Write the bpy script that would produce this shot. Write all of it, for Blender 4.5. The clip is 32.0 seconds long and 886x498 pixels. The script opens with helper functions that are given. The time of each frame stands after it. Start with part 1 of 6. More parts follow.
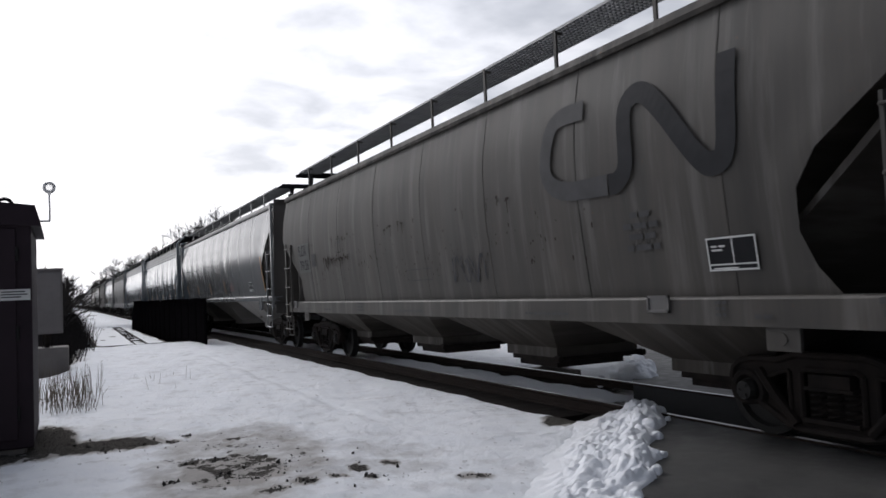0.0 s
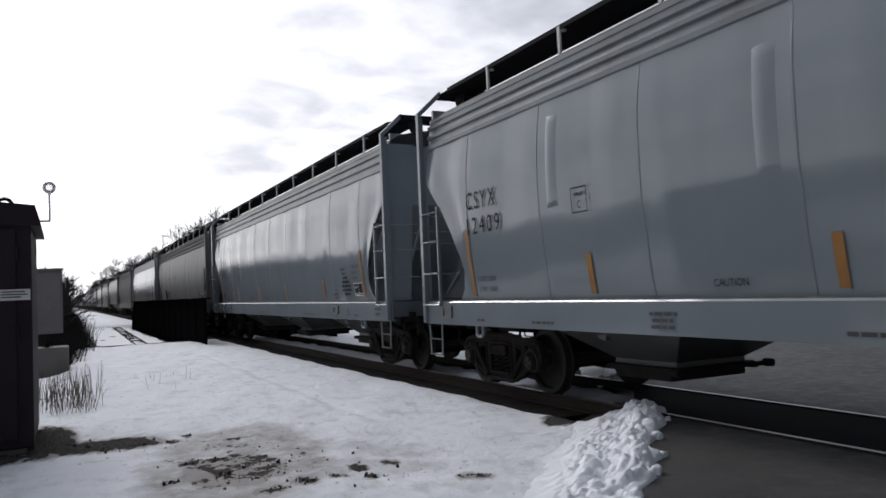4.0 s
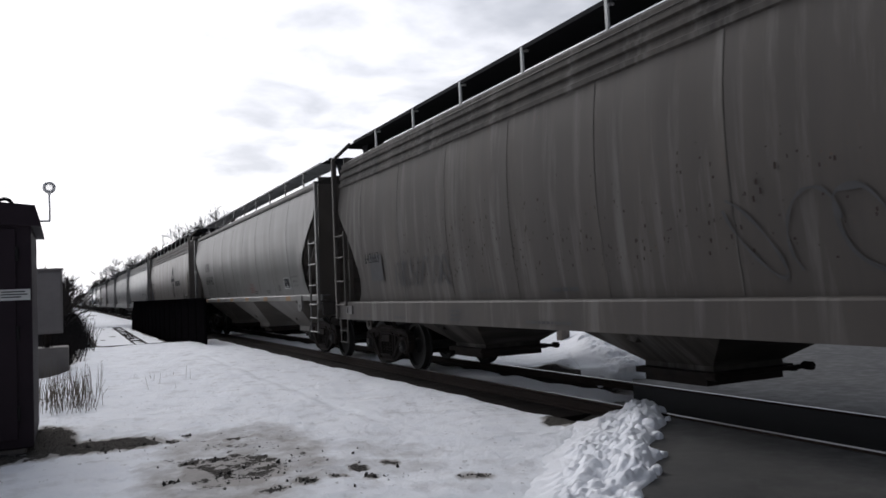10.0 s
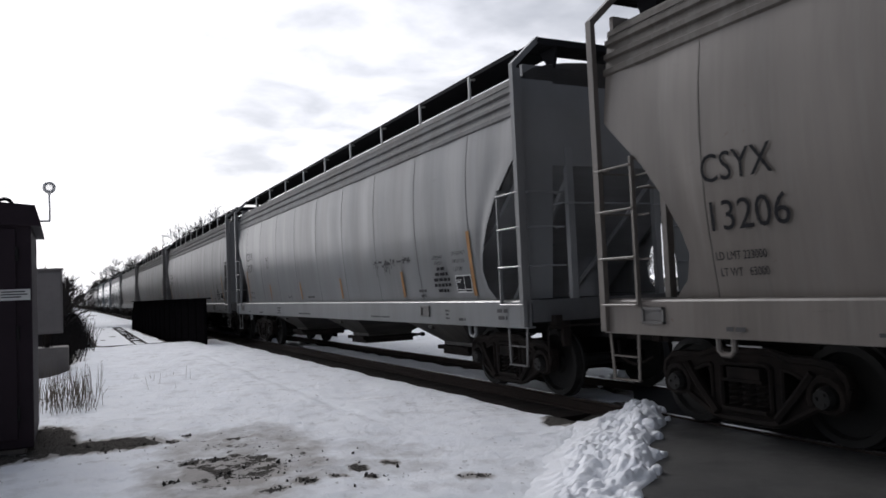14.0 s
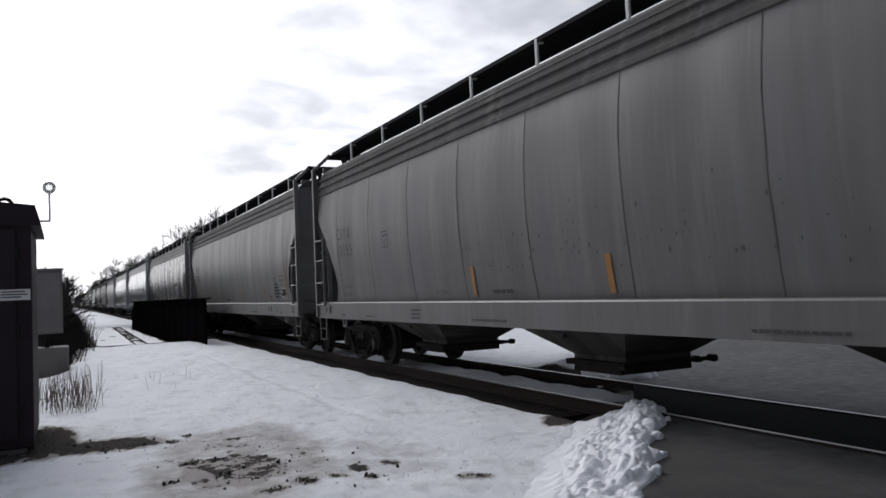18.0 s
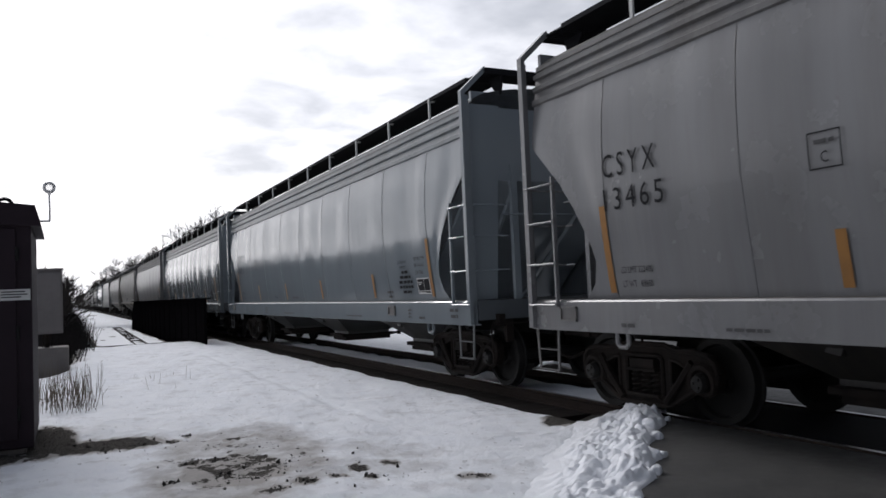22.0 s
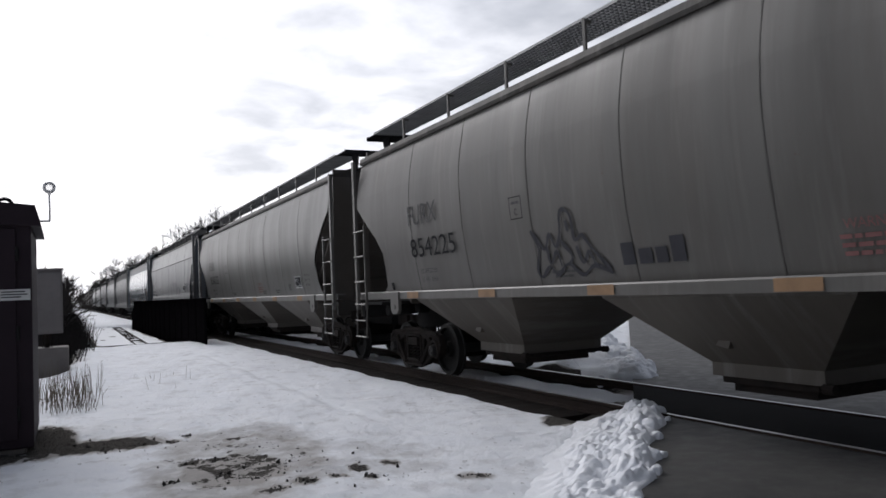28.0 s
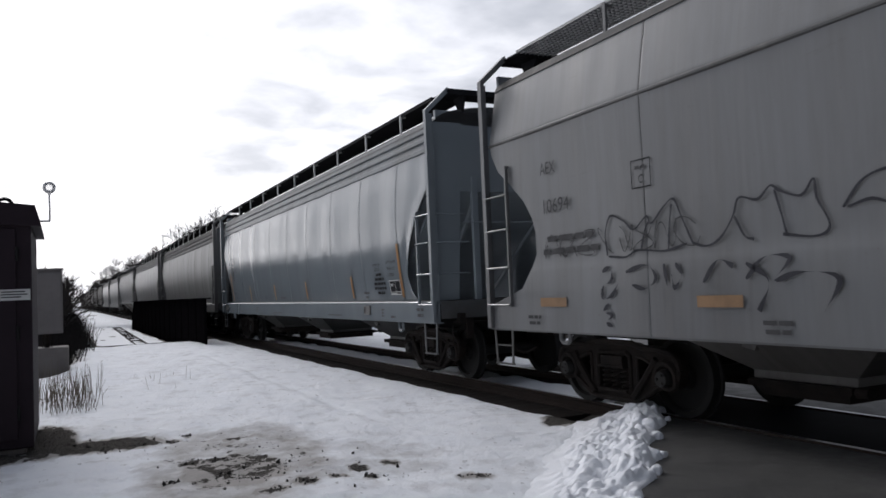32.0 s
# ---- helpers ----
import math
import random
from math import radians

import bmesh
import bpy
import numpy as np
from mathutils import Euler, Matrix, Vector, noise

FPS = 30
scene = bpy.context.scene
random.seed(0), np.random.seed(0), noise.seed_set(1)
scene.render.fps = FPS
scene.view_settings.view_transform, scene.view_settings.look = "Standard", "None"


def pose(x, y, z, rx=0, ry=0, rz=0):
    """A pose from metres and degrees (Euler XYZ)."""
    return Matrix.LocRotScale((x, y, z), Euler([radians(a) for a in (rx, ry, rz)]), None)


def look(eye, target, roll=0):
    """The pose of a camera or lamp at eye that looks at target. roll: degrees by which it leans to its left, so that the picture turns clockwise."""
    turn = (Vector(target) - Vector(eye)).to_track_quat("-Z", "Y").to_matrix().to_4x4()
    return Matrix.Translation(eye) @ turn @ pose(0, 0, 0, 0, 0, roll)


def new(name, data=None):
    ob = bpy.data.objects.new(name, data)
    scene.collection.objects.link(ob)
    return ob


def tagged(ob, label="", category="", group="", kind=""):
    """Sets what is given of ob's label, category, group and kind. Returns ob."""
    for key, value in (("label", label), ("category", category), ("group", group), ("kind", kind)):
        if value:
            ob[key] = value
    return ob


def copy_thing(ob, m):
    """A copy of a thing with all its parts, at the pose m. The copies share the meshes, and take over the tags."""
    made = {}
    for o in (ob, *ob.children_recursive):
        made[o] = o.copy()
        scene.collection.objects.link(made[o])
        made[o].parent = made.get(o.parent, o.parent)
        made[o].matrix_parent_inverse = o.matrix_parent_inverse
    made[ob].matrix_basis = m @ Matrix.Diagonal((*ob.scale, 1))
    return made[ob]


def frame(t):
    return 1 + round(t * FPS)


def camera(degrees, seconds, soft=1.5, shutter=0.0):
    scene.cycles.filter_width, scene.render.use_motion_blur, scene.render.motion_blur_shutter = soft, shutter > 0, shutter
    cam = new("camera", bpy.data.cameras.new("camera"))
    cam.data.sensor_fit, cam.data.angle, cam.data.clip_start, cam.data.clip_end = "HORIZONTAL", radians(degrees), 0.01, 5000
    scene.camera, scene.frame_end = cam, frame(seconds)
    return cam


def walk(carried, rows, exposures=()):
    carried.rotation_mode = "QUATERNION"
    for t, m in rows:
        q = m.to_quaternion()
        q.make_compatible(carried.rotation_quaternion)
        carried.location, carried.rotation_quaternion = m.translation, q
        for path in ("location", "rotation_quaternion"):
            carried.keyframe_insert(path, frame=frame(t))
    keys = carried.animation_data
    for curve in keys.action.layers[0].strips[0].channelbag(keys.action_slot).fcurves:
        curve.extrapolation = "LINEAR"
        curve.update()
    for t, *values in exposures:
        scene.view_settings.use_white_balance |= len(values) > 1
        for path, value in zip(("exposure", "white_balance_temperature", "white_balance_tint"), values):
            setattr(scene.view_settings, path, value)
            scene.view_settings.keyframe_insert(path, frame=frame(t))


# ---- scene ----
from itertools import product

# ---- camera: on a tripod beside the road, it never moves ----
cam = camera(59.97, 32.0, soft=1.6, shutter=0.04)
PAN, TILT, ROLL = radians(26.38), radians(2.92), -2.48
EYE = Vector((-6.96, 0.0, 1.553))
AIM = EYE + Vector((math.sin(PAN) * math.cos(TILT), math.cos(PAN) * math.cos(TILT), math.sin(TILT)))
walk(cam, [(0.0, look(EYE, AIM, ROLL)), (32.0, look(EYE, AIM, ROLL))], exposures=[(0.0, 0.0, 6100, 13), (32.0, 0.0, 6100, 13)])

# ---- sky and sun: thin bright cloud, the sun veiled ahead over the line ----
SUN_AZ, SUN_EL = radians(-9), radians(34)
world = bpy.data.worlds.new("world")
scene.world = world
world.use_nodes = True


def links(tree):
    def n(kind, **kw):
        node = tree.nodes.new(kind)
        for key, value in kw.items():
            if key in node.inputs:
                node.inputs[key].default_value = value
        return node

    def l(a, b):
        tree.links.new(a, b)
    return n, l


def math_node(n, l, op, a, b, c=None):
    m = n("ShaderNodeMath")
    m.operation = op
    for k, v in enumerate((a, b, c)):
        if isinstance(v, (int, float)):
            m.inputs[k].default_value = v
        elif v is not None:
            l(v, m.inputs[k])
    return m.outputs[0]


def mix_col(n, l, fac, a, b, kind="MIX"):
    m = n("ShaderNodeMix")
    m.data_type, m.blend_type = "RGBA", kind
    for sock, v in ((m.inputs[0], fac), (m.inputs[6], a), (m.inputs[7], b)):
        if isinstance(v, (int, float)):
            sock.default_value = v
        elif isinstance(v, (tuple, list)):
            sock.default_value = (*v[:3], 1)
        else:
            l(v, sock)
    return m.outputs[2]


def ramp(n, l, src, stops):
    r = n("ShaderNodeValToRGB")
    els = r.color_ramp.elements
    while len(els) < len(stops):
        els.new(0.5)
    for e, (pos, c) in zip(els, stops):
        e.position = pos
        e.color = (*c, 1) if isinstance(c, (tuple, list)) else (c, c, c, 1)
    l(src, r.inputs[0])
    return r.outputs[0]


def noise_tex(n, l, vec, scale, detail=4, rough=0.55, stretch=None, distort=0.0):
    if stretch:
        mp = n("ShaderNodeMapping")
        mp.inputs["Scale"].default_value = stretch
        l(vec, mp.inputs[0])
        vec = mp.outputs[0]
    t = n("ShaderNodeTexNoise", Scale=scale, Detail=detail, Roughness=rough, Distortion=distort)
    l(vec, t.inputs["Vector"])
    return t.outputs["Fac"]


def build_world():
    tree = world.node_tree
    tree.nodes.clear()
    n, l = links(tree)
    out, bg = n("ShaderNodeOutputWorld"), n("ShaderNodeBackground", Strength=0.1)
    sky = n("ShaderNodeTexSky")
    sky.sky_type, sky.sun_disc = "NISHITA", False
    sky.sun_elevation, sky.sun_rotation = SUN_EL, SUN_AZ
    sky.air_density, sky.dust_density = 1.0, 4.0
    co = n("ShaderNodeTexCoord").outputs["Generated"]
    # flat cloud deck: the view direction divided by its height
    sep = n("ShaderNodeSeparateXYZ")
    l(co, sep.inputs[0])
    up = math_node(n, l, "ADD", math_node(n, l, "MAXIMUM", sep.outputs[2], 0.0), 0.16)
    flat = n("ShaderNodeCombineXYZ")
    l(math_node(n, l, "DIVIDE", sep.outputs[0], up), flat.inputs[0])
    l(math_node(n, l, "DIVIDE", sep.outputs[1], up), flat.inputs[1])
    big = noise_tex(n, l, flat.outputs[0], 2.6, 6, 0.5, distort=0.5)
    small = noise_tex(n, l, flat.outputs[0], 6.5, 4, 0.5)
    tone = math_node(n, l, "ADD", math_node(n, l, "MULTIPLY", big, 0.72), math_node(n, l, "MULTIPLY", small, 0.28))
    # brighter towards the veiled sun, greyer behind the camera
    dot = n("ShaderNodeVectorMath")
    dot.operation = "DOT_PRODUCT"
    l(co, dot.inputs[0])
    glow = SUN_AZ - radians(3)
    dot.inputs[1].default_value = (math.sin(glow) * math.cos(SUN_EL), math.cos(glow) * math.cos(SUN_EL), math.sin(SUN_EL))
    near_sun = math_node(n, l, "POWER", math_node(n, l, "MULTIPLY_ADD", dot.outputs["Value"], 0.5, 0.5), 5.35)
    # thin bright haze all round the horizon
    haze = math_node(n, l, "POWER", math_node(n, l, "SUBTRACT", 1.0, math_node(n, l, "MAXIMUM", sep.outputs[2], 0.0)), 9.0)
    near_sun = math_node(n, l, "MINIMUM", math_node(n, l, "MULTIPLY_ADD", haze, 0.55, near_sun), 1.0)
    cloud = ramp(n, l, tone, [(0.34, (5.0, 5.25, 5.6)), (0.44, (6.5, 6.7, 7.0)), (0.53, (8.1, 8.25, 8.5)), (0.62, (10.2, 10.3, 10.4))])
    lit = mix_col(n, l, 1.0, cloud, mix_col(n, l, near_sun, (0.13, 0.142, 0.165), (1.95, 1.9, 1.82)), "MULTIPLY")
    col = mix_col(n, l, 0.88, sky.outputs[0], lit)
    l(col, bg.inputs[0])
    l(bg.outputs[0], out.inputs[0])


build_world()
sun = new("sun", bpy.data.lights.new("sun", "SUN"))
sun.data.energy, sun.data.angle, sun.data.color = 1.12, radians(20), (1.0, 0.96, 0.9)
sun.matrix_world = look((math.sin(SUN_AZ) * 50, math.cos(SUN_AZ) * 50, 50 * math.tan(SUN_EL)), (0, 0, 0))


# ---- materials ----
def material(name, rough=0.6, metal=0.0):
    m = bpy.data.materials.new(name)
    m.use_nodes = True
    tree = m.node_tree
    n, l = links(tree)
    return m, n, l, tree.nodes["Principled BSDF"], rough, metal


def finish(n, l, bsdf, col, rough, metal, height=None, dist=0.01, strength=0.5):
    if isinstance(col, (tuple, list)):
        bsdf.inputs["Base Color"].default_value = (*col, 1)
    else:
        l(col, bsdf.inputs["Base Color"])
    if isinstance(rough, (int, float)):
        bsdf.inputs["Roughness"].default_value = rough
    else:
        l(rough, bsdf.inputs["Roughness"])
    bsdf.inputs["Metallic"].default_value = metal
    if height is not None:
        b = n("ShaderNodeBump", Strength=strength, Distance=dist)
        l(height, b.inputs["Height"])
        l(b.outputs[0], bsdf.inputs["Normal"])


def simple(name, col, rough=0.6, metal=0.0, scale=9.0, vary=0.35, bump=0.004, col2=None, stretch=None, spec=0.5):
    """A surface with grain, larger stains and fine relief."""
    m, n, l, bsdf, _, _ = material(name)
    co = n("ShaderNodeTexCoord").outputs["Object"]
    fine = noise_tex(n, l, co, scale * 6, 5, 0.6, stretch)
    wide = noise_tex(n, l, co, scale * 0.35, 4, 0.6, stretch)
    dark = tuple(c * (1 - vary) for c in col)
    c = mix_col(n, l, ramp(n, l, wide, [(0.35, 0.0), (0.65, 1.0)]), dark, col2 or col)
    c = mix_col(n, l, math_node(n, l, "MULTIPLY", fine, 0.5), c, tuple(min(1, v * 1.25) for v in col))
    finish(n, l, bsdf, c, math_node(n, l, "MULTIPLY_ADD", fine, 0.2, max(0.02, rough - 0.1)), metal, fine, bump)
    bsdf.inputs["Specular IOR Level"].default_value = spec
    return m


def paint_material():
    """Freight-car paint: the colour and the dirt (alpha) come with each object."""
    m, n, l, bsdf, _, _ = material("car_paint")
    info = n("ShaderNodeObjectInfo")
    co = n("ShaderNodeTexCoord").outputs["Object"]
    shift = n("ShaderNodeVectorMath")
    l(co, shift.inputs[0])
    comb = n("ShaderNodeCombineXYZ")
    l(math_node(n, l, "MULTIPLY", info.outputs["Random"], 37.0), comb.inputs[1])
    l(comb.outputs[0], shift.inputs[1])
    v = shift.outputs[0]
    streak = noise_tex(n, l, v, 1.0, 5, 0.62, (0.3, 2.1, 0.2))
    fine = noise_tex(n, l, v, 1.0, 4, 0.6, (1, 10, 0.8))
    blotch = noise_tex(n, l, v, 1.3, 5, 0.6)
    specks = noise_tex(n, l, v, 16, 3, 0.6)
    dirt = math_node(n, l, "MULTIPLY", ramp(n, l, streak, [(0.38, 0.0), (0.66, 1.0)]), info.outputs["Alpha"])
    grime = mix_col(n, l, blotch, (0.042, 0.036, 0.031), (0.1, 0.087, 0.074))
    c = mix_col(n, l, math_node(n, l, "MULTIPLY", dirt, 0.85), info.outputs["Color"], grime)
    c = mix_col(n, l, math_node(n, l, "MULTIPLY", math_node(n, l, "MULTIPLY", ramp(n, l, fine, [(0.45, 0.0), (0.7, 1.0)]), info.outputs["Alpha"]), 0.32), c, grime)
    chalk = ramp(n, l, noise_tex(n, l, v, 1.0, 5, 0.65, (0.5, 4.2, 0.35)), [(0.52, 0.0), (0.68, 1.0)])
    c = mix_col(n, l, math_node(n, l, "MULTIPLY", math_node(n, l, "MULTIPLY", chalk, info.outputs["Alpha"]), 0.5), c, mix_col(n, l, 0.35, info.outputs["Color"], (0.34, 0.33, 0.31)))
    scuff = ramp(n, l, noise_tex(n, l, v, 1.0, 6, 0.7, (1, 1.6, 9)), [(0.64, 0.0), (0.7, 1.0)])
    c = mix_col(n, l, math_node(n, l, "MULTIPLY", math_node(n, l, "MULTIPLY", scuff, info.outputs["Alpha"]), 0.4), c, grime)
    rust_at = math_node(n, l, "MULTIPLY", ramp(n, l, specks, [(0.66, 0.0), (0.72, 1.0)]), ramp(n, l, blotch, [(0.52, 0.0), (0.62, 1.0)]))
    c = mix_col(n, l, math_node(n, l, "MULTIPLY", rust_at, info.outputs["Alpha"]), c, (0.09, 0.05, 0.03))
    dent = noise_tex(n, l, v, 1.0, 2, 0.45, (0.4, 1.15, 0.3))
    rough = math_node(n, l, "ADD", math_node(n, l, "MULTIPLY", info.outputs["Alpha"], 0.6), math_node(n, l, "MULTIPLY_ADD", blotch, 0.1, 0.035))
    h = math_node(n, l, "ADD", math_node(n, l, "MULTIPLY", dent, 1.0), math_node(n, l, "MULTIPLY", specks, 0.006))
    finish(n, l, bsdf, c, rough, 0.0, h, 0.032, 0.8)
    l(math_node(n, l, "MULTIPLY_ADD", info.outputs["Alpha"], -0.3, 0.55), bsdf.inputs["Specular IOR Level"])
    return m


def snow_material(name, dirt_on):
    m, n, l, bsdf, _, _ = material(name)
    geo = n("ShaderNodeNewGeometry").outputs["Position"]
    fine = noise_tex(n, l, geo, 38, 5, 0.65)
    mid = noise_tex(n, l, geo, 3.1, 6, 0.6)
    wide = noise_tex(n, l, geo, 0.55, 5, 0.6)
    c = mix_col(n, l, mid, (0.76, 0.785, 0.835), (0.9, 0.91, 0.925)) if dirt_on else mix_col(n, l, mid, (0.76, 0.78, 0.82), (0.88, 0.885, 0.9))
    h = math_node(n, l, "ADD", math_node(n, l, "MULTIPLY", mid, 0.8), math_node(n, l, "MULTIPLY", noise_tex(n, l, geo, 8.5, 8, 0.74), 0.62))
    rough = 0.75
    if dirt_on:
        # bare gravel shows through where the vertex mask says the snow is thin
        at = n("ShaderNodeAttribute")
        at.attribute_name = "bare"
        edge = math_node(n, l, "ADD", at.outputs["Fac"], math_node(n, l, "MULTIPLY", math_node(n, l, "SUBTRACT", noise_tex(n, l, geo, 3.4, 6, 0.62, distort=0.5), 0.5), 1.9))
        halo = math_node(n, l, "ADD", at.outputs["Fac"], math_node(n, l, "MULTIPLY", math_node(n, l, "SUBTRACT", noise_tex(n, l, geo, 2.6, 5, 0.6), 0.5), 0.7))
        edge = math_node(n, l, "ADD", edge, math_node(n, l, "MULTIPLY", math_node(n, l, "SUBTRACT", noise_tex(n, l, geo, 17, 4, 0.7), 0.5), 0.6))
        bare = ramp(n, l, edge, [(0.5, 0.0), (0.58, 1.0)])
        soil = mix_col(n, l, ramp(n, l, noise_tex(n, l, geo, 60, 4, 0.75), [(0.4, 0.0), (0.66, 1.0)]), (0.032, 0.03, 0.028), (0.15, 0.14, 0.128))
        slush = ramp(n, l, halo, [(0.02, 0.0), (0.4, 1.0)])
        c = mix_col(n, l, math_node(n, l, "MULTIPLY", slush, 0.86), c, (0.25, 0.226, 0.2))
        c = mix_col(n, l, bare, c, soil)
        l(math_node(n, l, "MULTIPLY_ADD", bare, -0.3, 0.3), bsdf.inputs["Specular IOR Level"])
        # scattered crumbs of cinder and grit
        grit = noise_tex(n, l, geo, 11, 3, 0.7, (1, 0.55, 1))
        spot = math_node(n, l, "MULTIPLY", ramp(n, l, grit, [(0.665, 0.0), (0.7, 1.0)]), ramp(n, l, wide, [(0.38, 0.0), (0.52, 1.0)]))
        c = mix_col(n, l, math_node(n, l, "MULTIPLY", spot, 0.7), c, (0.13, 0.12, 0.11))
    finish(n, l, bsdf, c, rough, 0.0, h, 0.085 if dirt_on else 0.03, 0.8)
    return m


def asphalt_material():
    m, n, l, bsdf, _, _ = material("asphalt")
    geo = n("ShaderNodeNewGeometry").outputs["Position"]
    fine, mid, wide = noise_tex(n, l, geo, 90, 3, 0.7), noise_tex(n, l, geo, 5, 5, 0.65), noise_tex(n, l, geo, 0.7, 4, 0.6)
    c = mix_col(n, l, fine, (0.013, 0.013, 0.0135), (0.031, 0.03, 0.029))
    c = mix_col(n, l, ramp(n, l, wide, [(0.42, 0.0), (0.66, 0.8)]), c, (0.052, 0.05, 0.047))
    c = mix_col(n, l, ramp(n, l, mid, [(0.62, 0.0), (0.72, 0.6)]), c, (0.03, 0.03, 0.03))
    finish(n, l, bsdf, c, ramp(n, l, mid, [(0.35, 0.55), (0.6, 0.72)]), 0.0, fine, 0.0025)
    return m


PAINT = paint_material()
SNOW = snow_material("snow_ground", True)
PILE = snow_material("ploughed_snow", False)
ASPHALT = asphalt_material()
BLACK = simple("blackened_steel", (0.016, 0.015, 0.015), 0.8, 0.0, spec=0.2)
RUBBER = simple("worn_crossing_rubber", (0.009, 0.009, 0.01), 0.9, 0.0, spec=0.06)
TRUCK = simple("grimy_cast_steel", (0.017, 0.015, 0.014), 0.85, 0.0, col2=(0.026, 0.02, 0.017), spec=0.1)
WHEEL = simple("worn_wheel_steel", (0.014, 0.013, 0.012), 0.7, 0.0, spec=0.3)
TREAD = simple("polished_steel", (0.36, 0.36, 0.37), 0.34, 1.0, vary=0.2, bump=0.001)
RUST = simple("rusty_rail_steel", (0.03, 0.021, 0.017), 0.85, 0.0, spec=0.2)
GRATE = simple("galvanised_grating", (0.3, 0.3, 0.3), 0.55, 0.4)
DARKGRATE = simple("dark_grating", (0.016, 0.016, 0.018), 0.85, 0.0, spec=0.1)
WHITE = simple("white_stencil", (0.55, 0.55, 0.53), 0.6, vary=0.15, bump=0.001)
STENCIL = simple("black_stencil", (0.02, 0.02, 0.022), 0.7, vary=0.2, bump=0.001, spec=0.05)
WORN = simple("worn_black_paint", (0.024, 0.0245, 0.027), 0.7, vary=0.35, bump=0.001, spec=0.15)
FADED = simple("faded_stencil", (0.065, 0.064, 0.065), 0.7, vary=0.3, bump=0.001, spec=0.2)
RED = simple("faded_red_stencil", (0.2, 0.085, 0.08), 0.65, vary=0.3, bump=0.001)
YELLOW = simple("reflective_yellow", (0.27, 0.118, 0.014), 0.5, vary=0.3, bump=0.001)
INK = simple("spray_paint_black", (0.035, 0.035, 0.042), 0.6, vary=0.3, bump=0.001, spec=0.2)
PALEINK = simple("spray_paint_white", (0.34, 0.34, 0.35), 0.6, vary=0.3, bump=0.001)
DULLY = simple("dull_orange", (0.26, 0.15, 0.07), 0.6, vary=0.4, bump=0.001)
GIRDER = simple("tarred_girder_steel", (0.005, 0.0045, 0.005), 0.95, 0.0, spec=0.0)
BOX = simple("dark_brown_sheet_steel", (0.024, 0.0165, 0.021), 0.6, 0.0, scale=3, spec=0.12)
GREY = simple("grey_sheet_steel", (0.145, 0.132, 0.128), 0.6, 0.1, scale=3)
CONC = simple("weathered_concrete", (0.16, 0.145, 0.135), 0.85, scale=4, bump=0.01)
TIE = simple("creosoted_timber", (0.024, 0.02, 0.018), 0.9, scale=5, stretch=(1, 6, 6), spec=0.1)
BALLAST = simple("ballast_stone", (0.024, 0.0195, 0.0175), 0.95, scale=14, bump=0.03, spec=0.1)
BARK = simple("bare_bark", (0.055, 0.048, 0.044), 0.95, scale=6, stretch=(1, 1, 0.2))
TWIG = simple("bare_twigs", (0.062, 0.055, 0.051), 0.95, scale=6, spec=0.05)
BRUSH = simple("dark_dry_brush", (0.02, 0.0175, 0.0175), 0.95, scale=6, spec=0.05)
HAZEWOOD = simple("far_hazed_woods", (0.2, 0.19, 0.19), 0.95, scale=0.4)
STONE = simple("wet_gravel", (0.02, 0.0185, 0.0175), 0.8, scale=12, col2=(0.06, 0.056, 0.05), spec=0.15)
REED = simple("dry_reeds", (0.15, 0.125, 0.1), 0.95, scale=9, spec=0.1)
LENS = simple("white_enamel", (0.75, 0.74, 0.72), 0.3)
GLOBE = simple("clear_lamp_glass", (0.9, 0.9, 0.9), 0.25, vary=0.05, bump=0.0)
GLOBE.node_tree.nodes["Principled BSDF"].inputs["Transmission Weight"].default_value = 0.9
SIGNY = simple("sign_yellow", (0.7, 0.42, 0.03), 0.5, vary=0.15, bump=0.001)
REPAINT = simple("pale_repainted_patch", (0.1, 0.1, 0.096), 0.7, vary=0.25, bump=0.001, spec=0.3)
WOOD = simple("weathered_post", (0.16, 0.14, 0.12), 0.9, scale=6, stretch=(5, 5, 0.6))


# ---- mesh helpers ----
def box(bm, x0, x1, y0, y1, z0, z1):
    v = [bm.verts.new(p) for p in product((x0, x1), (y0, y1), (z0, z1))]
    for f in ((0, 1, 3, 2), (4, 6, 7, 5), (0, 4, 5, 1), (2, 3, 7, 6), (0, 2, 6, 4), (1, 5, 7, 3)):
        bm.faces.new([v[k] for k in f])
    return v


def tube(bm, a, b, r, sides=6, r2=None, caps=True):
    a, b = Vector(a), Vector(b)
    d = (b - a).normalized()
    s = d.orthogonal().normalized()
    t = d.cross(s)
    rings = []
    for p, rr in ((a, r), (b, r if r2 is None else r2)):
        rings.append([bm.verts.new(p + (s * math.cos(k * math.tau / sides) + t * math.sin(k * math.tau / sides)) * rr) for k in range(sides)])
    for k in range(sides):
        bm.faces.new((rings[0][k], rings[0][(k + 1) % sides], rings[1][(k + 1) % sides], rings[1][k]))
    if caps:
        bm.faces.new(rings[0][::-1])
        bm.faces.new(rings[1])


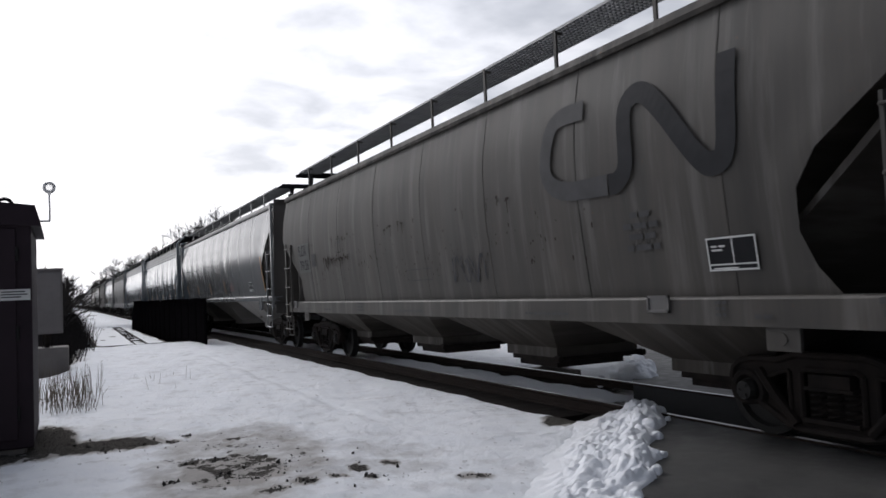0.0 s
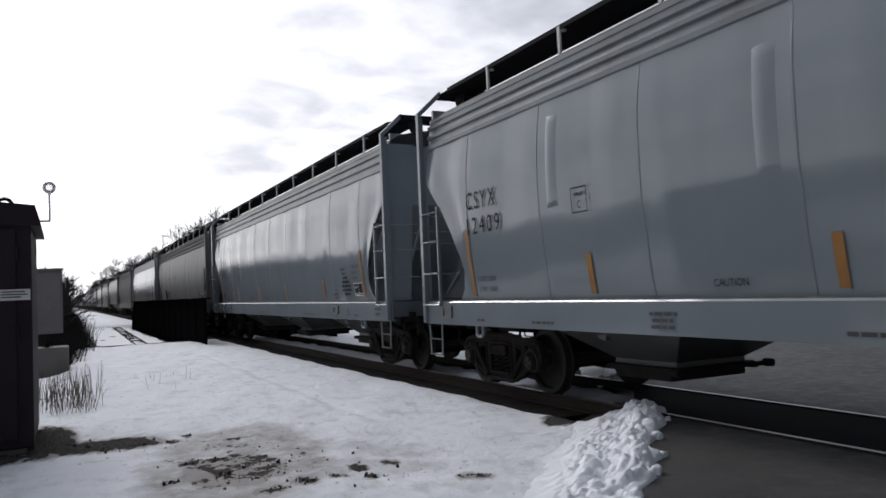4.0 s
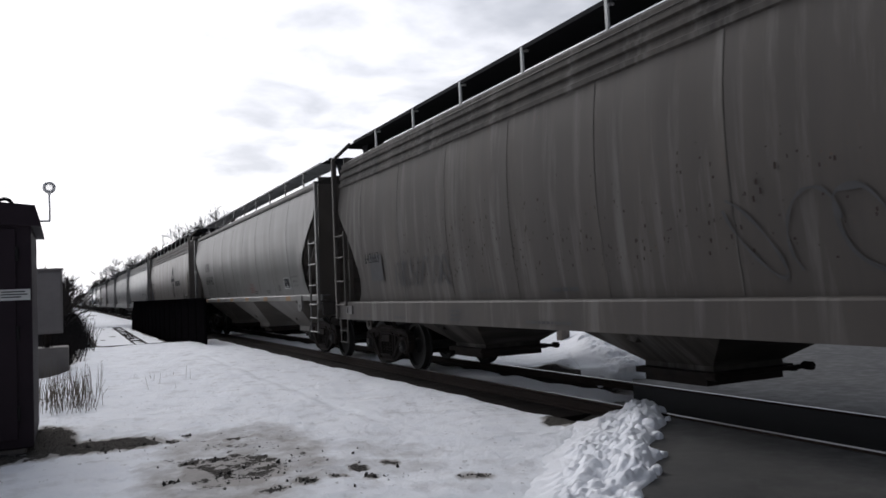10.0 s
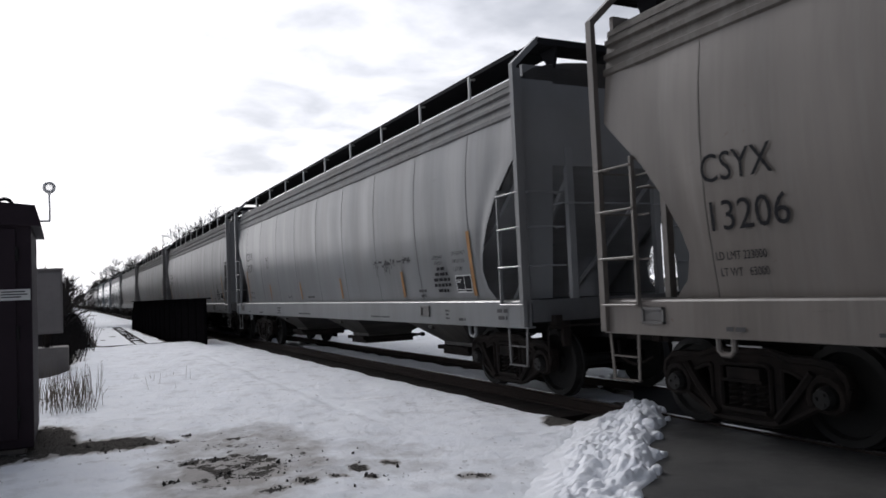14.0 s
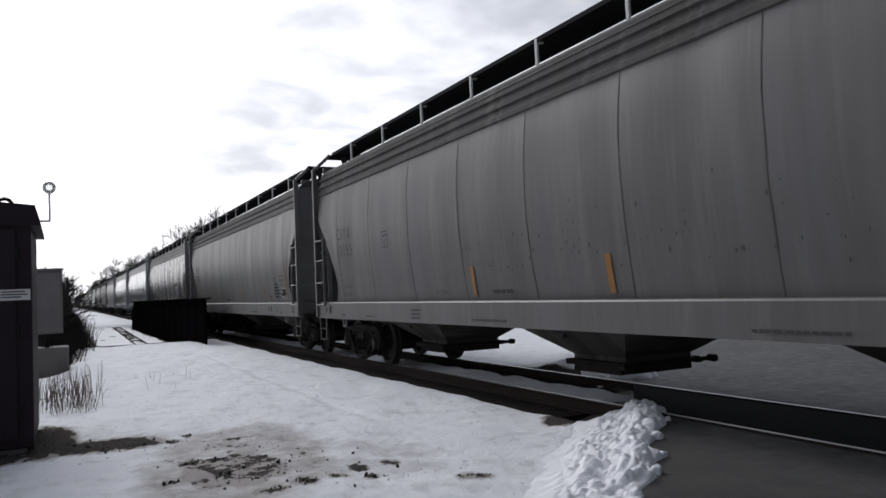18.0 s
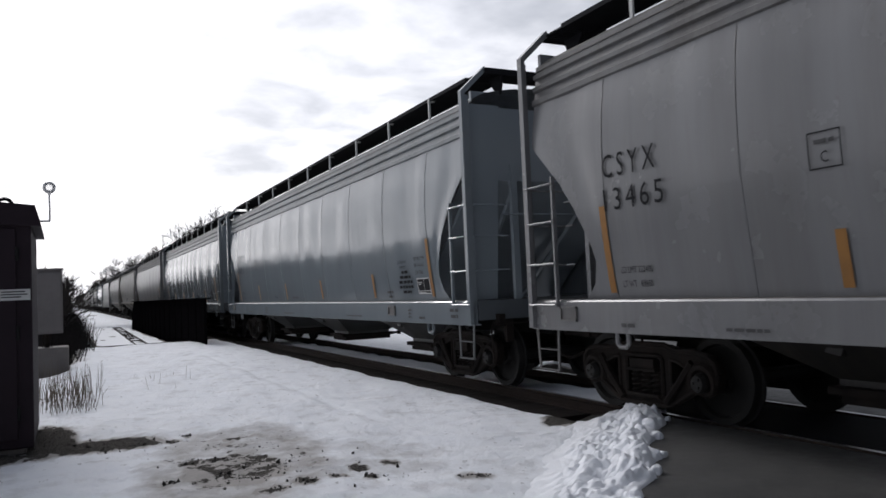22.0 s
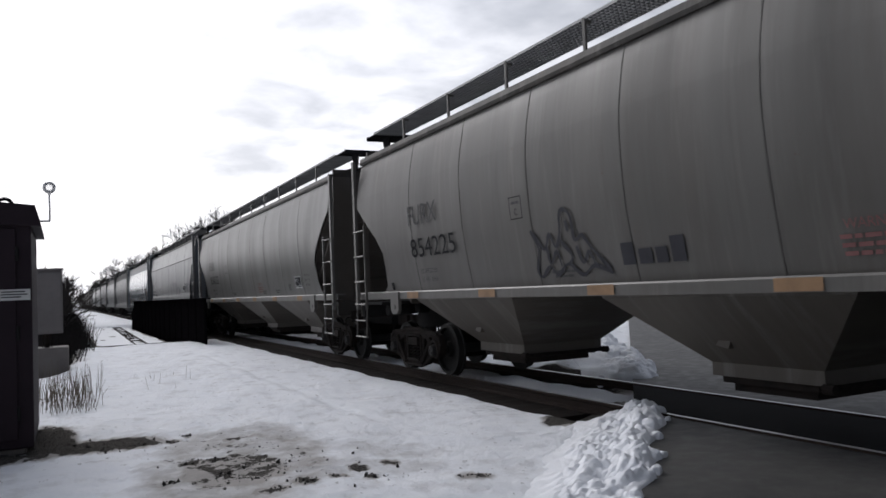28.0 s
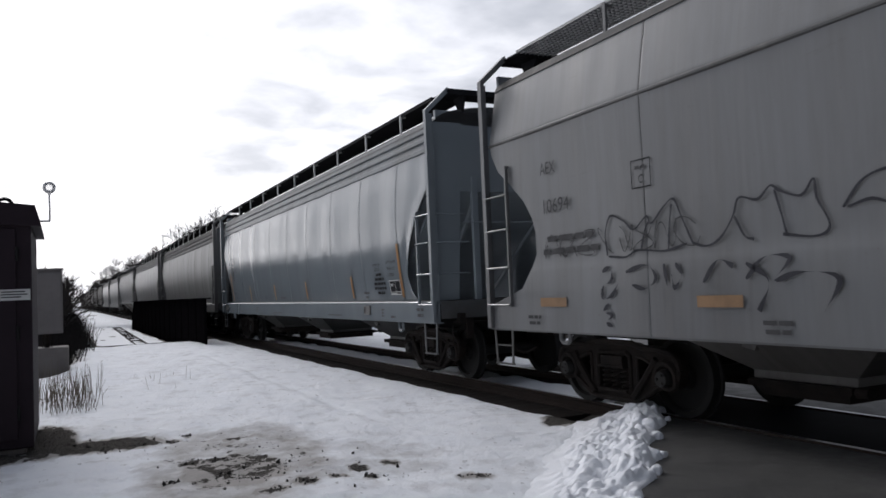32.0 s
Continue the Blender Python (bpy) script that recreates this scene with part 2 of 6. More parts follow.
def path_tube(bm, pts, r, sides=6):
    """One unbroken bent bar through the points."""
    pts = [Vector(p) for p in pts]
    s, rings = None, []
    for i, p in enumerate(pts):
        d = (pts[min(i + 1, len(pts) - 1)] - pts[max(i - 1, 0)]).normalized()
        s = d.orthogonal().normalized() if s is None else (s - d * s.dot(d)).normalized()
        t = d.cross(s)
        rings.append([bm.verts.new(p + (s * math.cos(k * math.tau / sides) + t * math.sin(k * math.tau / sides)) * r) for k in range(sides)])
    for a, b in zip(rings, rings[1:]):
        for k in range(sides):
            bm.faces.new((a[k], a[(k + 1) % sides], b[(k + 1) % sides], b[k]))
    bm.faces.new(rings[0][::-1])
    bm.faces.new(rings[-1])


def prism(bm, outline, x0, x1, axis=0):
    """The outline (pairs) drawn out along one axis from x0 to x1."""
    def at(p, x):
        return {0: (x, p[0], p[1]), 1: (p[0], x, p[1]), 2: (p[0], p[1], x)}[axis]
    a = [bm.verts.new(at(p, x0)) for p in outline]
    b = [bm.verts.new(at(p, x1)) for p in outline]
    k = len(outline)
    for i in range(k):
        bm.faces.new((a[i], a[(i + 1) % k], b[(i + 1) % k], b[i]))
    bm.faces.new(a[::-1])
    bm.faces.new(b)


def revolve(bm, profile, sides=24):
    """Pairs (x, r) turned about the x axis."""
    rings = [[bm.verts.new((x, r * math.cos(k * math.tau / sides), r * math.sin(k * math.tau / sides))) for k in range(sides)] for x, r in profile]
    for p, q in zip(rings, rings[1:]):
        for k in range(sides):
            bm.faces.new((p[k], p[(k + 1) % sides], q[(k + 1) % sides], q[k]))
    bm.faces.new(rings[0][::-1])
    bm.faces.new(rings[-1])


def mesh_of(name, bm, mat, smooth=False, bevel=0.0):
    if bevel:
        bmesh.ops.bevel(bm, geom=bm.edges[:], offset=bevel, segments=1, affect="EDGES")
    bmesh.ops.recalc_face_normals(bm, faces=bm.faces[:])
    me = bpy.data.meshes.new(name)
    bm.to_mesh(me)
    bm.free()
    me.materials.append(mat)
    if smooth:
        me.shade_smooth()
    return me


def made(name, fill, mat, smooth=False, bevel=0.0):
    bm = bmesh.new()
    fill(bm)
    return mesh_of(name, bm, mat, smooth, bevel)


def hang(name, mesh, parent=None, at=(0, 0, 0), turn=0.0, label="", colour=None):
    ob = new(name, mesh)
    ob.parent = parent
    ob.location = at
    if turn:
        ob.rotation_euler = (0, 0, radians(turn))
    if colour:
        ob.color = colour
    return tagged(ob, label)


def part(name, bm, mat, parent, label="", smooth=False, bevel=0.0):
    return hang(name, mesh_of(name, bm, mat, smooth, bevel), parent, label=label)


def structure(name, bm, mat, label, smooth=False):
    return tagged(hang(name, mesh_of(name, bm, mat, smooth)), label, name.split("_")[0], kind="structure")


STORE = {}


def stored(key, fill, mat, smooth=False, bevel=0.0):
    if key not in STORE:
        STORE[key] = made(key, fill, mat, smooth, bevel)
    return STORE[key]


def bezier(pts, n=6):
    """A smooth line through the points (Catmull-Rom)."""
    pts = [Vector(p) for p in pts]
    ext = [pts[0] * 2 - pts[1]] + pts + [pts[-1] * 2 - pts[-2]]
    out = []
    for i in range(1, len(ext) - 2):
        p0, p1, p2, p3 = ext[i - 1:i + 3]
        for k in range(n):
            t = k / n
            out.append(0.5 * ((2 * p1) + (p2 - p0) * t + (2 * p0 - 5 * p1 + 4 * p2 - p3) * t * t + (3 * p1 - p0 - 3 * p2 + p3) * t ** 3))
    return out + [pts[-1]]


# ---- the ground: one sheet to the horizon ----
ROAD_A, ROAD_B = Vector((-3.0, 4.75)), Vector((5.0, 14.4))
ROAD_U = (ROAD_B - ROAD_A).normalized()
ROAD_N = Vector((ROAD_U.y, -ROAD_U.x))


def road_side(x, y):
    """Metres from the near kerb line of the road, positive on the road."""
    return (x - ROAD_A.x) * ROAD_N.x + (y - ROAD_A.y) * ROAD_N.y


def step(a, b, v):
    t = np.clip((v - a) / (b - a), 0, 1)
    return t * t * (3 - 2 * t)


def ripple(x, y):
    return (0.025 * np.sin(x * 1.7 + 0.6 * y) * np.sin(y * 0.9 - x * 0.4) + 0.014 * np.sin(x * 4.1 - y * 2.3) + 0.01 * np.sin(y * 5.3 + x * 2.9)
            + 0.006 * np.sin(x * 11.3 + y * 7.1) * np.sin(y * 9.7 - x * 3.3))


def ground_height(x, y):
    x, y = np.asarray(x, float), np.asarray(y, float)
    h = -0.13 + 0.7 * ripple(x, y) * (1 - step(-0.6, 0.2, road_side(x, y))) + 0 * x
    # bed of the line, and the shallow trough beside it
    bed = (1 - step(1.15, 1.5, np.abs(x))) * step(-0.3, -0.9, road_side(x, y))
    h = h * (1 - bed) - 0.27 * bed
    # rise of packed snow beside the line near the bridge
    h += 0.05 * np.exp(-((x + 2.9) / 1.2) ** 2 - ((y - 27) / 6) ** 2) * (1 - bed)
    # old wheel rut beside the line
    h -= (0.022 * np.exp(-((x + 3.3) / 0.08) ** 2) - 0.01 * np.exp(-((x + 3.5) / 0.1) ** 2)) * step(8, 10, y) * step(26, 22, y)
    # creek under the bridge
    creek = step(32.2, 34.5, y) * (1 - step(58, 63, y))
    h -= 3.0 * creek
    # low ground left of the line
    h -= 0.9 * step(-6.2, -8.5, x) * step(19, 27, y)
    h -= 0.25 * step(60, 90, y) * step(-2.6, -4.0, x) * (1 - step(-6.5, -9, x))
    # open fields fall a little away on the far side
    h -= 0.45 * step(6, 16, x) * step(0.5, -2.0, road_side(x, y))
    # banks of thrown snow along the far road edge
    rs = road_side(x, y)
    along = (x - ROAD_A.x) * ROAD_U.x + (y - ROAD_A.y) * ROAD_U.y
    h += 0.16 * np.exp(-((rs + 1.0) / 0.7) ** 2) * step(6.9, 7.6, along) * (1 + 0.35 * np.sin(along * 2.3) + 0.2 * np.sin(along * 5.9))
    # under the road
    h = np.where(rs > 0.05, np.minimum(h, -0.16), h)
    return h


def blob(x, y, cx, cy, rx, ry, turn=0.0):
    c, s = math.cos(turn), math.sin(turn)
    u, v = (x - cx) * c + (y - cy) * s, -(x - cx) * s + (y - cy) * c
    return np.clip(1.9 * (1.15 - np.sqrt((u / rx) ** 2 + (v / ry) ** 2)), 0, 1)


# bare earth at the cabinet, and the churned gravel patch with its smaller neighbours
EARTH = ((-7.25, 10.85, 0.42, 1.25, 0.0), (-6.6, 10.1, 0.72, 0.5, -0.3), (-8.1, 9.9, 0.75, 0.6, 0.0))
CHURNED = ((-5.68, 8.3, 0.25, 0.15, 0.0), (-5.38, 7.5, 0.32, 0.42, -0.4), (-5.05, 6.76, 0.1, 0.13, 0.0), (-5.39, 6.66, 0.15, 0.075, -0.3), (-4.72, 6.82, 0.09, 0.09, 0.0), (-4.46, 6.7, 0.06, 0.08, 0.0),
           (-3.7, 6.12, 0.17, 0.12, -0.3), (-6.11, 7.54, 0.07, 0.07, 0.0), (-5.8, 9.85, 0.07, 0.12, 0.0), (-5.62, 10.05, 0.05, 0.1, 0.0))
WETNESS = (0.72, 0.6, 0.8, 0.8, 0.75, 0.7, 0.5, 0.7, 0.6, 0.55)


def bare_mask(x, y):
    m = 0 * x
    for b in EARTH:
        m = np.maximum(m, blob(x, y, *b))
    for b, wet in zip(CHURNED, WETNESS):
        m = np.maximum(m, blob(x, y, b[0], b[1], b[2] * 1.2, b[3] * 1.2, b[4]) * wet)
    # slush round the churned patch
    m = np.maximum(m, np.clip(blob(x, y, -5.35, 8.2, 0.95, 2.1, -0.2) * 0.5, 0, 0.28))
    m = np.maximum(m, np.clip(blob(x, y, -5.5, 7.75, 0.55, 0.85, -0.2) * 0.7, 0, 0.47))
    m = np.maximum(m, np.clip(blob(x, y, -4.4, 7.5, 1.0, 0.9, -0.2) * 0.3, 0, 0.12))
    # last two spots paint the dark hole between rail and snow bank
    for cx, cy, r in ((-4.45, 7.1, 0.1), (-4.1, 7.15, 0.1), (-5.2, 9.4, 0.1), (-1.66, 7.75, 0.2), (-1.5, 7.95, 0.22)):
        m = np.maximum(m, blob(x, y, cx, cy, r, r * 1.3) * 0.8)
    # cinders along the ends of the ties and the bare bed of the line
    m = np.maximum(m, step(-1.75, -1.3, x) * step(1.45, 1.2, np.abs(x)) * 0.95)
    m = np.maximum(m, (np.abs(x) < 1.4) * 0.9)
    # the dark foot of the brush
    m = np.maximum(m, step(-6.1, -7.0, x) * step(24, 30, y) * 0.9)
    return m * step(0.1, -0.5, road_side(x, y)) + step(0.0, 0.4, road_side(x, y))


def build_stones():
    """Loose stones and crumbs of earth on the bare patches."""
    rnd = random.Random(14)
    bm = bmesh.new()
    for cx, cy, rx, ry, turn in EARTH + CHURNED * 2 + ((-5.4, 8.1, 0.8, 1.3, -0.2), (-4.6, 7.3, 0.8, 0.9, 0.0), (-6.2, 9.9, 0.6, 0.5, 0.0)):
        for k in range(max(10, int(60 * rx))):
            a, q = rnd.uniform(0, math.tau), math.sqrt(rnd.random()) * 1.05
            u, v = rx * q * math.cos(a), ry * q * math.sin(a)
            x, y = cx + u * math.cos(turn) - v * math.sin(turn), cy + u * math.sin(turn) + v * math.cos(turn)
            if road_side(x, y) > -0.2:
                continue
            r = min(0.035, 0.007 * math.exp(rnd.gauss(0, 0.6)) + 0.003)
            m = Matrix.Translation((x, y, float(ground_height(x, y)) + r * 0.3)) @ Euler((rnd.random() * 6, rnd.random() * 6, rnd.random() * 6)).to_matrix().to_4x4()
            pts = [m @ Vector(p) * 1.0 for p in ((r * 1.3, 0, 0), (-r * 1.2, r * 0.2, 0), (0, r, 0), (0, -r * 0.9, r * 0.2), (0, 0.2 * r, r * 0.7), (0.2 * r, 0, -r * 0.7))]
            v = [bm.verts.new(p) for p in pts]
            for f in ((0, 2, 4), (2, 1, 4), (1, 3, 4), (3, 0, 4), (2, 0, 5), (1, 2, 5), (3, 1, 5), (0, 3, 5)):
                bm.faces.new([v[i] for i in f])
    tagged(part("loose_stones", bm, STONE, None), "dark loose stones and grit on bare patches in the snow", "gravel", kind="stuff")


def build_ground():
    fine_x = np.concatenate([np.linspace(-9.5, 2.2, 200), np.linspace(2.35, 12, 60)])
    xs = np.concatenate([-9.5 - np.geomspace(0.3, 1500, 26)[::-1], fine_x, 12 + np.geomspace(0.4, 1500, 26)])
    ys = np.concatenate([-3 - np.geomspace(0.3, 600, 16)[::-1], np.linspace(-3, 4, 16, endpoint=False), np.linspace(4, 20, 200, endpoint=False), np.linspace(20, 36, 90, endpoint=False),
                         np.linspace(36, 70, 60, endpoint=False), 70 + np.geomspace(0.6, 3000, 50)])
    gx, gy = np.meshgrid(xs, ys)
    gz = ground_height(gx, gy)
    # crusted surface: small pits and crumbs close to the road
    rng = np.random.default_rng(6)
    gz += np.clip(rng.normal(0, 0.008, gz.shape), -0.02, 0.016) * step(24, 18, gy) * step(4, 4.3, gy) * step(-9.6, -9.2, gx) * step(-1.4, -1.7, gx)
    nx, ny = len(xs), len(ys)
    idx = np.arange(nx * ny).reshape(ny, nx)
    faces = np.stack([idx[:-1, :-1], idx[:-1, 1:], idx[1:, 1:], idx[1:, :-1]], -1).reshape(-1, 4)
    me = bpy.data.meshes.new("ground")
    me.from_pydata(np.stack([gx, gy, gz], -1).reshape(-1, 3).tolist(), [], faces.tolist())
    me.materials.append(SNOW)
    at = me.attributes.new("bare", "FLOAT", "POINT")
    at.data.foreach_set("value", bare_mask(gx, gy).reshape(-1).astype(np.float32))
    me.shade_smooth()
    tagged(hang("ground", me), "snow-covered ground with bare gravel patches beside the railway", "ground", kind="structure")


def build_road():
    # road surface on both sides of the line, and the crossing panels between and beside the rails
    def quad(bm, s0, s1, t0, t1, z0, z1):
        q = [ROAD_A + ROAD_N * s + ROAD_U * t for s, t in ((s0, t0), (s1, t0), (s1, t1), (s0, t1))]
        lo = [bm.verts.new((p.x, p.y, z0)) for p in q]
        hi = [bm.verts.new((p.x, p.y, z1)) for p in q]
        bm.faces.new(hi)
        for k in range(4):
            bm.faces.new((lo[k], lo[(k + 1) % 4], hi[(k + 1) % 4], hi[k]))

    def slab(bm, x0, x1):
        # strip of the road between two lines along the track
        def y_at(x, s):
            p = ROAD_A + ROAD_N * s
            return p.y + (x - p.x) * ROAD_U.y / ROAD_U.x
        pts = [(x0, y_at(x0, 0)), (x1, y_at(x1, 0)), (x1, y_at(x1, 9)), (x0, y_at(x0, 9))]
        prism(bm, pts, -0.3, -0.012, axis=2)

    bm = bmesh.new()
    slab(bm, -60, -0.84)
    structure("road_near", bm, ASPHALT, "grey salted asphalt road up to the level crossing")
    bm = bmesh.new()
    slab(bm, 0.84, 90)
    structure("road_far", bm, ASPHALT, "grey salted asphalt road beyond the level crossing")
    bm = bmesh.new()
    slab(bm, -0.655, 0.655)
    structure("crossing_panel", bm, RUBBER, "dark rubber crossing panels between the rails")


# ---- the line: rails, ties, ballast and the snow between the rails ----
def build_track():
    head = [(-0.035, 0.0), (0.035, 0.0), (0.038, -0.03), (0.01, -0.05), (0.01, -0.13), (0.07, -0.15), (0.07, -0.172), (-0.07, -0.172), (-0.07, -0.15), (-0.01, -0.13), (-0.01, -0.05), (-0.038, -0.03)]
    for side, x in (("near", -0.753), ("far", 0.753)):
        bm = bmesh.new()
        prism(bm, [(x + a, b) for a, b in head], -60, 900, axis=1)
        rail = structure("rail_" + side, bm, RUST, "rusty steel rail with a polished head")
        bm = bmesh.new()
        box(bm, x - 0.026, x + 0.026, -60, 900, -0.002, 0.0015)
        part("rail_head", bm, TREAD, rail, "bright worn running surface")
    bm = bmesh.new()
    prism(bm, [(-1.75, -0.42), (-1.35, -0.168), (1.35, -0.168), (1.75, -0.42)], 8.3, 900, axis=1)
    bed = structure("track_bed", bm, BALLAST, "dark cinder ballast under the ties")
    tie = made("tie", lambda b: box(b, -1.3, 1.3, -0.11, 0.11, -0.35, -0.165), TIE, bevel=0.012)
    rnd = random.Random(4)
    for k in range(150):
        ob = hang("tie", tie, bed, (rnd.uniform(-0.04, 0.04), 8.9 + k * 0.53, 0))
        ob.rotation_euler = (0, 0, rnd.uniform(-0.015, 0.015))
    # snow lying between the rails and on the tie ends
    bm = bmesh.new()
    ny, nx = 260, 10
    rows = []
    for j in range(ny):
        y = 8.6 + 70 * (j / ny) ** 1.5
        row = []
        for i in range(nx):
            u = i / (nx - 1) * 2 - 1
            half = 0.5 + 0.07 * noise.noise((y * 1.3, 3, 0)) + 0.05 * noise.noise((y * 4, 7, 0))
            z = -0.19 + 0.1 * (1 - u * u) ** 0.6 + 0.05 * noise.noise((u * 2, y * 1.8, 1)) - 0.05 * (1 - min(1, j / 6))
            row.append(bm.verts.new((0.06 + u * half, y, z if 0 < i < nx - 1 else -0.26)))
        rows.append(row)
    for a, b in zip(rows, rows[1:]):
        for i in range(nx - 1):
            bm.faces.new((a[i], a[i + 1], b[i + 1], b[i]))
    tagged(part("snow_strip", bm, PILE, None, smooth=True), "strip of old snow lying between the rails", "snow", kind="stuff")


# ---- ploughed snow along the road edge ----
def blurred(a, n):
    for k in range(n):
        a = (a + np.roll(a, 1, 0) + np.roll(a, -1, 0)) / 3
        a = (a + np.roll(a, 1, 1) + np.roll(a, -1, 1)) / 3
    return a / a.std()


def heap(name, t0, t1, edge, height, steep, gentle, clods, big, n, m, seed, spread):
    """Ploughed bank along the road: steep on the road side, a long slope on the other, rounded off at its ends, with clods thrown on it."""
    def rise(s, t):
        e = edge(t)
        d = s - (e - steep)
        prof = np.where(d > 0, (1 - np.clip(d / steep, 0, 1) ** 2.4) ** 0.7, np.exp(-(d / gentle) ** 2))
        ends = np.clip((t1 - 0.1 - t) / 0.5, 0, 1) ** 0.5 * np.clip((t - t0) / 0.5, 0, 1) ** 0.5
        return height * prof * ends * (1 + 0.14 * np.sin(t * 2.3) + 0.1 * np.sin(t * 5.1))
    rng = np.random.default_rng(seed)
    width = steep + 2.6 * gentle
    t, u = np.meshgrid(np.linspace(t0, t1, n), np.linspace(0, 1, m), indexing="ij")
    s = edge(t) + 0.12 - width * (1 - u)
    h = rise(s, t)
    near = np.clip(h / height * 1.5, 0, 1)
    h = h + near ** 1.5 * (0.02 * blurred(rng.normal(0, 1, h.shape), 22) + 0.018 * np.abs(blurred(rng.normal(0, 1, h.shape), 11)) + 0.007 * np.abs(blurred(rng.normal(0, 1, h.shape), 5)) - 0.015)
    for k in range(clods):
        tc = rng.uniform(t0 + 0.1, t1 - 0.25)
        sc = edge(tc) - steep + np.clip(rng.normal(spread[0], spread[1]), -0.45, steep - 0.04)
        r = 0.012 + big * rng.random() ** 3.0
        zc = rise(sc, tc) - r * rng.uniform(0.2, 0.7)
        j0, j1 = np.searchsorted(t[:, 0], (tc - r, tc + r))
        skew = rng.uniform(-0.6, 0.6)
        ds, dt = s[j0:j1] - sc, t[j0:j1] - tc
        d2 = ((ds + skew * dt) ** 2 * rng.uniform(0.8, 1.6) + dt ** 2) / r ** 2
        h[j0:j1] = np.maximum(h[j0:j1], np.where(d2 < 1, zc + r * np.clip(1 - d2, 0, 1) ** 0.5, -1))
    h += near * (0.0035 * blurred(rng.normal(0, 1, h.shape), 2) + 0.002 * rng.normal(0, 1, h.shape))
    x, y = ROAD_A.x + ROAD_N.x * s + ROAD_U.x * t, ROAD_A.y + ROAD_N.y * s + ROAD_U.y * t
    on_road = step(-0.25, 0.05, s)
    base = ground_height(x, y) * (1 - on_road) - 0.02 * on_road
    z = base + h - 0.03 * (h < 0.012)
    idx = np.arange(n * m).reshape(n, m)
    faces = np.stack([idx[:-1, :-1], idx[1:, :-1], idx[1:, 1:], idx[:-1, 1:]], -1).reshape(-1, 4)
    me = bpy.data.meshes.new(name)
    me.from_pydata(np.stack([x, y, z], -1).reshape(-1, 3).tolist(), [], faces.tolist())
    me.materials.append(PILE)
    me.shade_smooth()
    return hang(name, me)


def pile_edge(t):
    return 0.07 + 0.08 * t + 0.04 * np.sin(t * 3.1) + 0.025 * np.sin(t * 7.7 + 1)


def build_pile():
    bank = tagged(heap("snow_bank", -2.2, 3.75, pile_edge, 0.13, 0.34, 0.42, 240, 0.075, 560, 130, 12, (0.15, 0.13)), "lumpy ploughed snow bank at the edge of the road", "snow bank")
    tagged(heap("snow_bank", 6.4, 16.5, lambda t: 0.36 - 0.12 * np.clip(t - 8, 0, 9) + 0.05 * np.sin(t * 2.7), 0.2, 0.45, 0.5, 900, 0.12, 420, 70, 13, (0.1, 0.22)), "lumpy ploughed snow bank beyond the level crossing", "snow bank")
    rnd = random.Random(8)
    lump = []
    for k in range(4):
        b = bmesh.new()
        bmesh.ops.create_icosphere(b, subdivisions=3, radius=1)
        for v in b.verts:
            v.co *= 1 + 0.3 * noise.noise(v.co * 1.3 + Vector((k * 9, 0, 0))) + 0.12 * noise.noise(v.co * 3.1 + Vector((0, k * 5, 0)))
        lump.append(mesh_of("snow_chunk", b, PILE, True))
    for k, (tc, off, r) in enumerate(((3.1, -0.3, 0.085), (3.2, 0.0, 0.05), (2.7, 0.02, 0.04), (1.7, 0.01, 0.06), (0.9, 0.03, 0.05), (0.3, 0.02, 0.06), (-0.4, 0.0, 0.05))):
        sc = float(pile_edge(tc)) + off
        p = ROAD_A + ROAD_N * sc + ROAD_U * tc
        ob = hang("snow_chunk", lump[k % 4], bank, (p.x, p.y, (-0.012 if off > -0.1 else 0.06) + r * 0.25))
        ob.scale, ob.rotation_euler = (r, r * rnd.uniform(0.8, 1.2), r * rnd.uniform(0.7, 0.9)), (rnd.random() * 3, rnd.random() * 3, rnd.random() * 6)


build_ground()
build_road()
build_track()
build_pile()
build_stones()


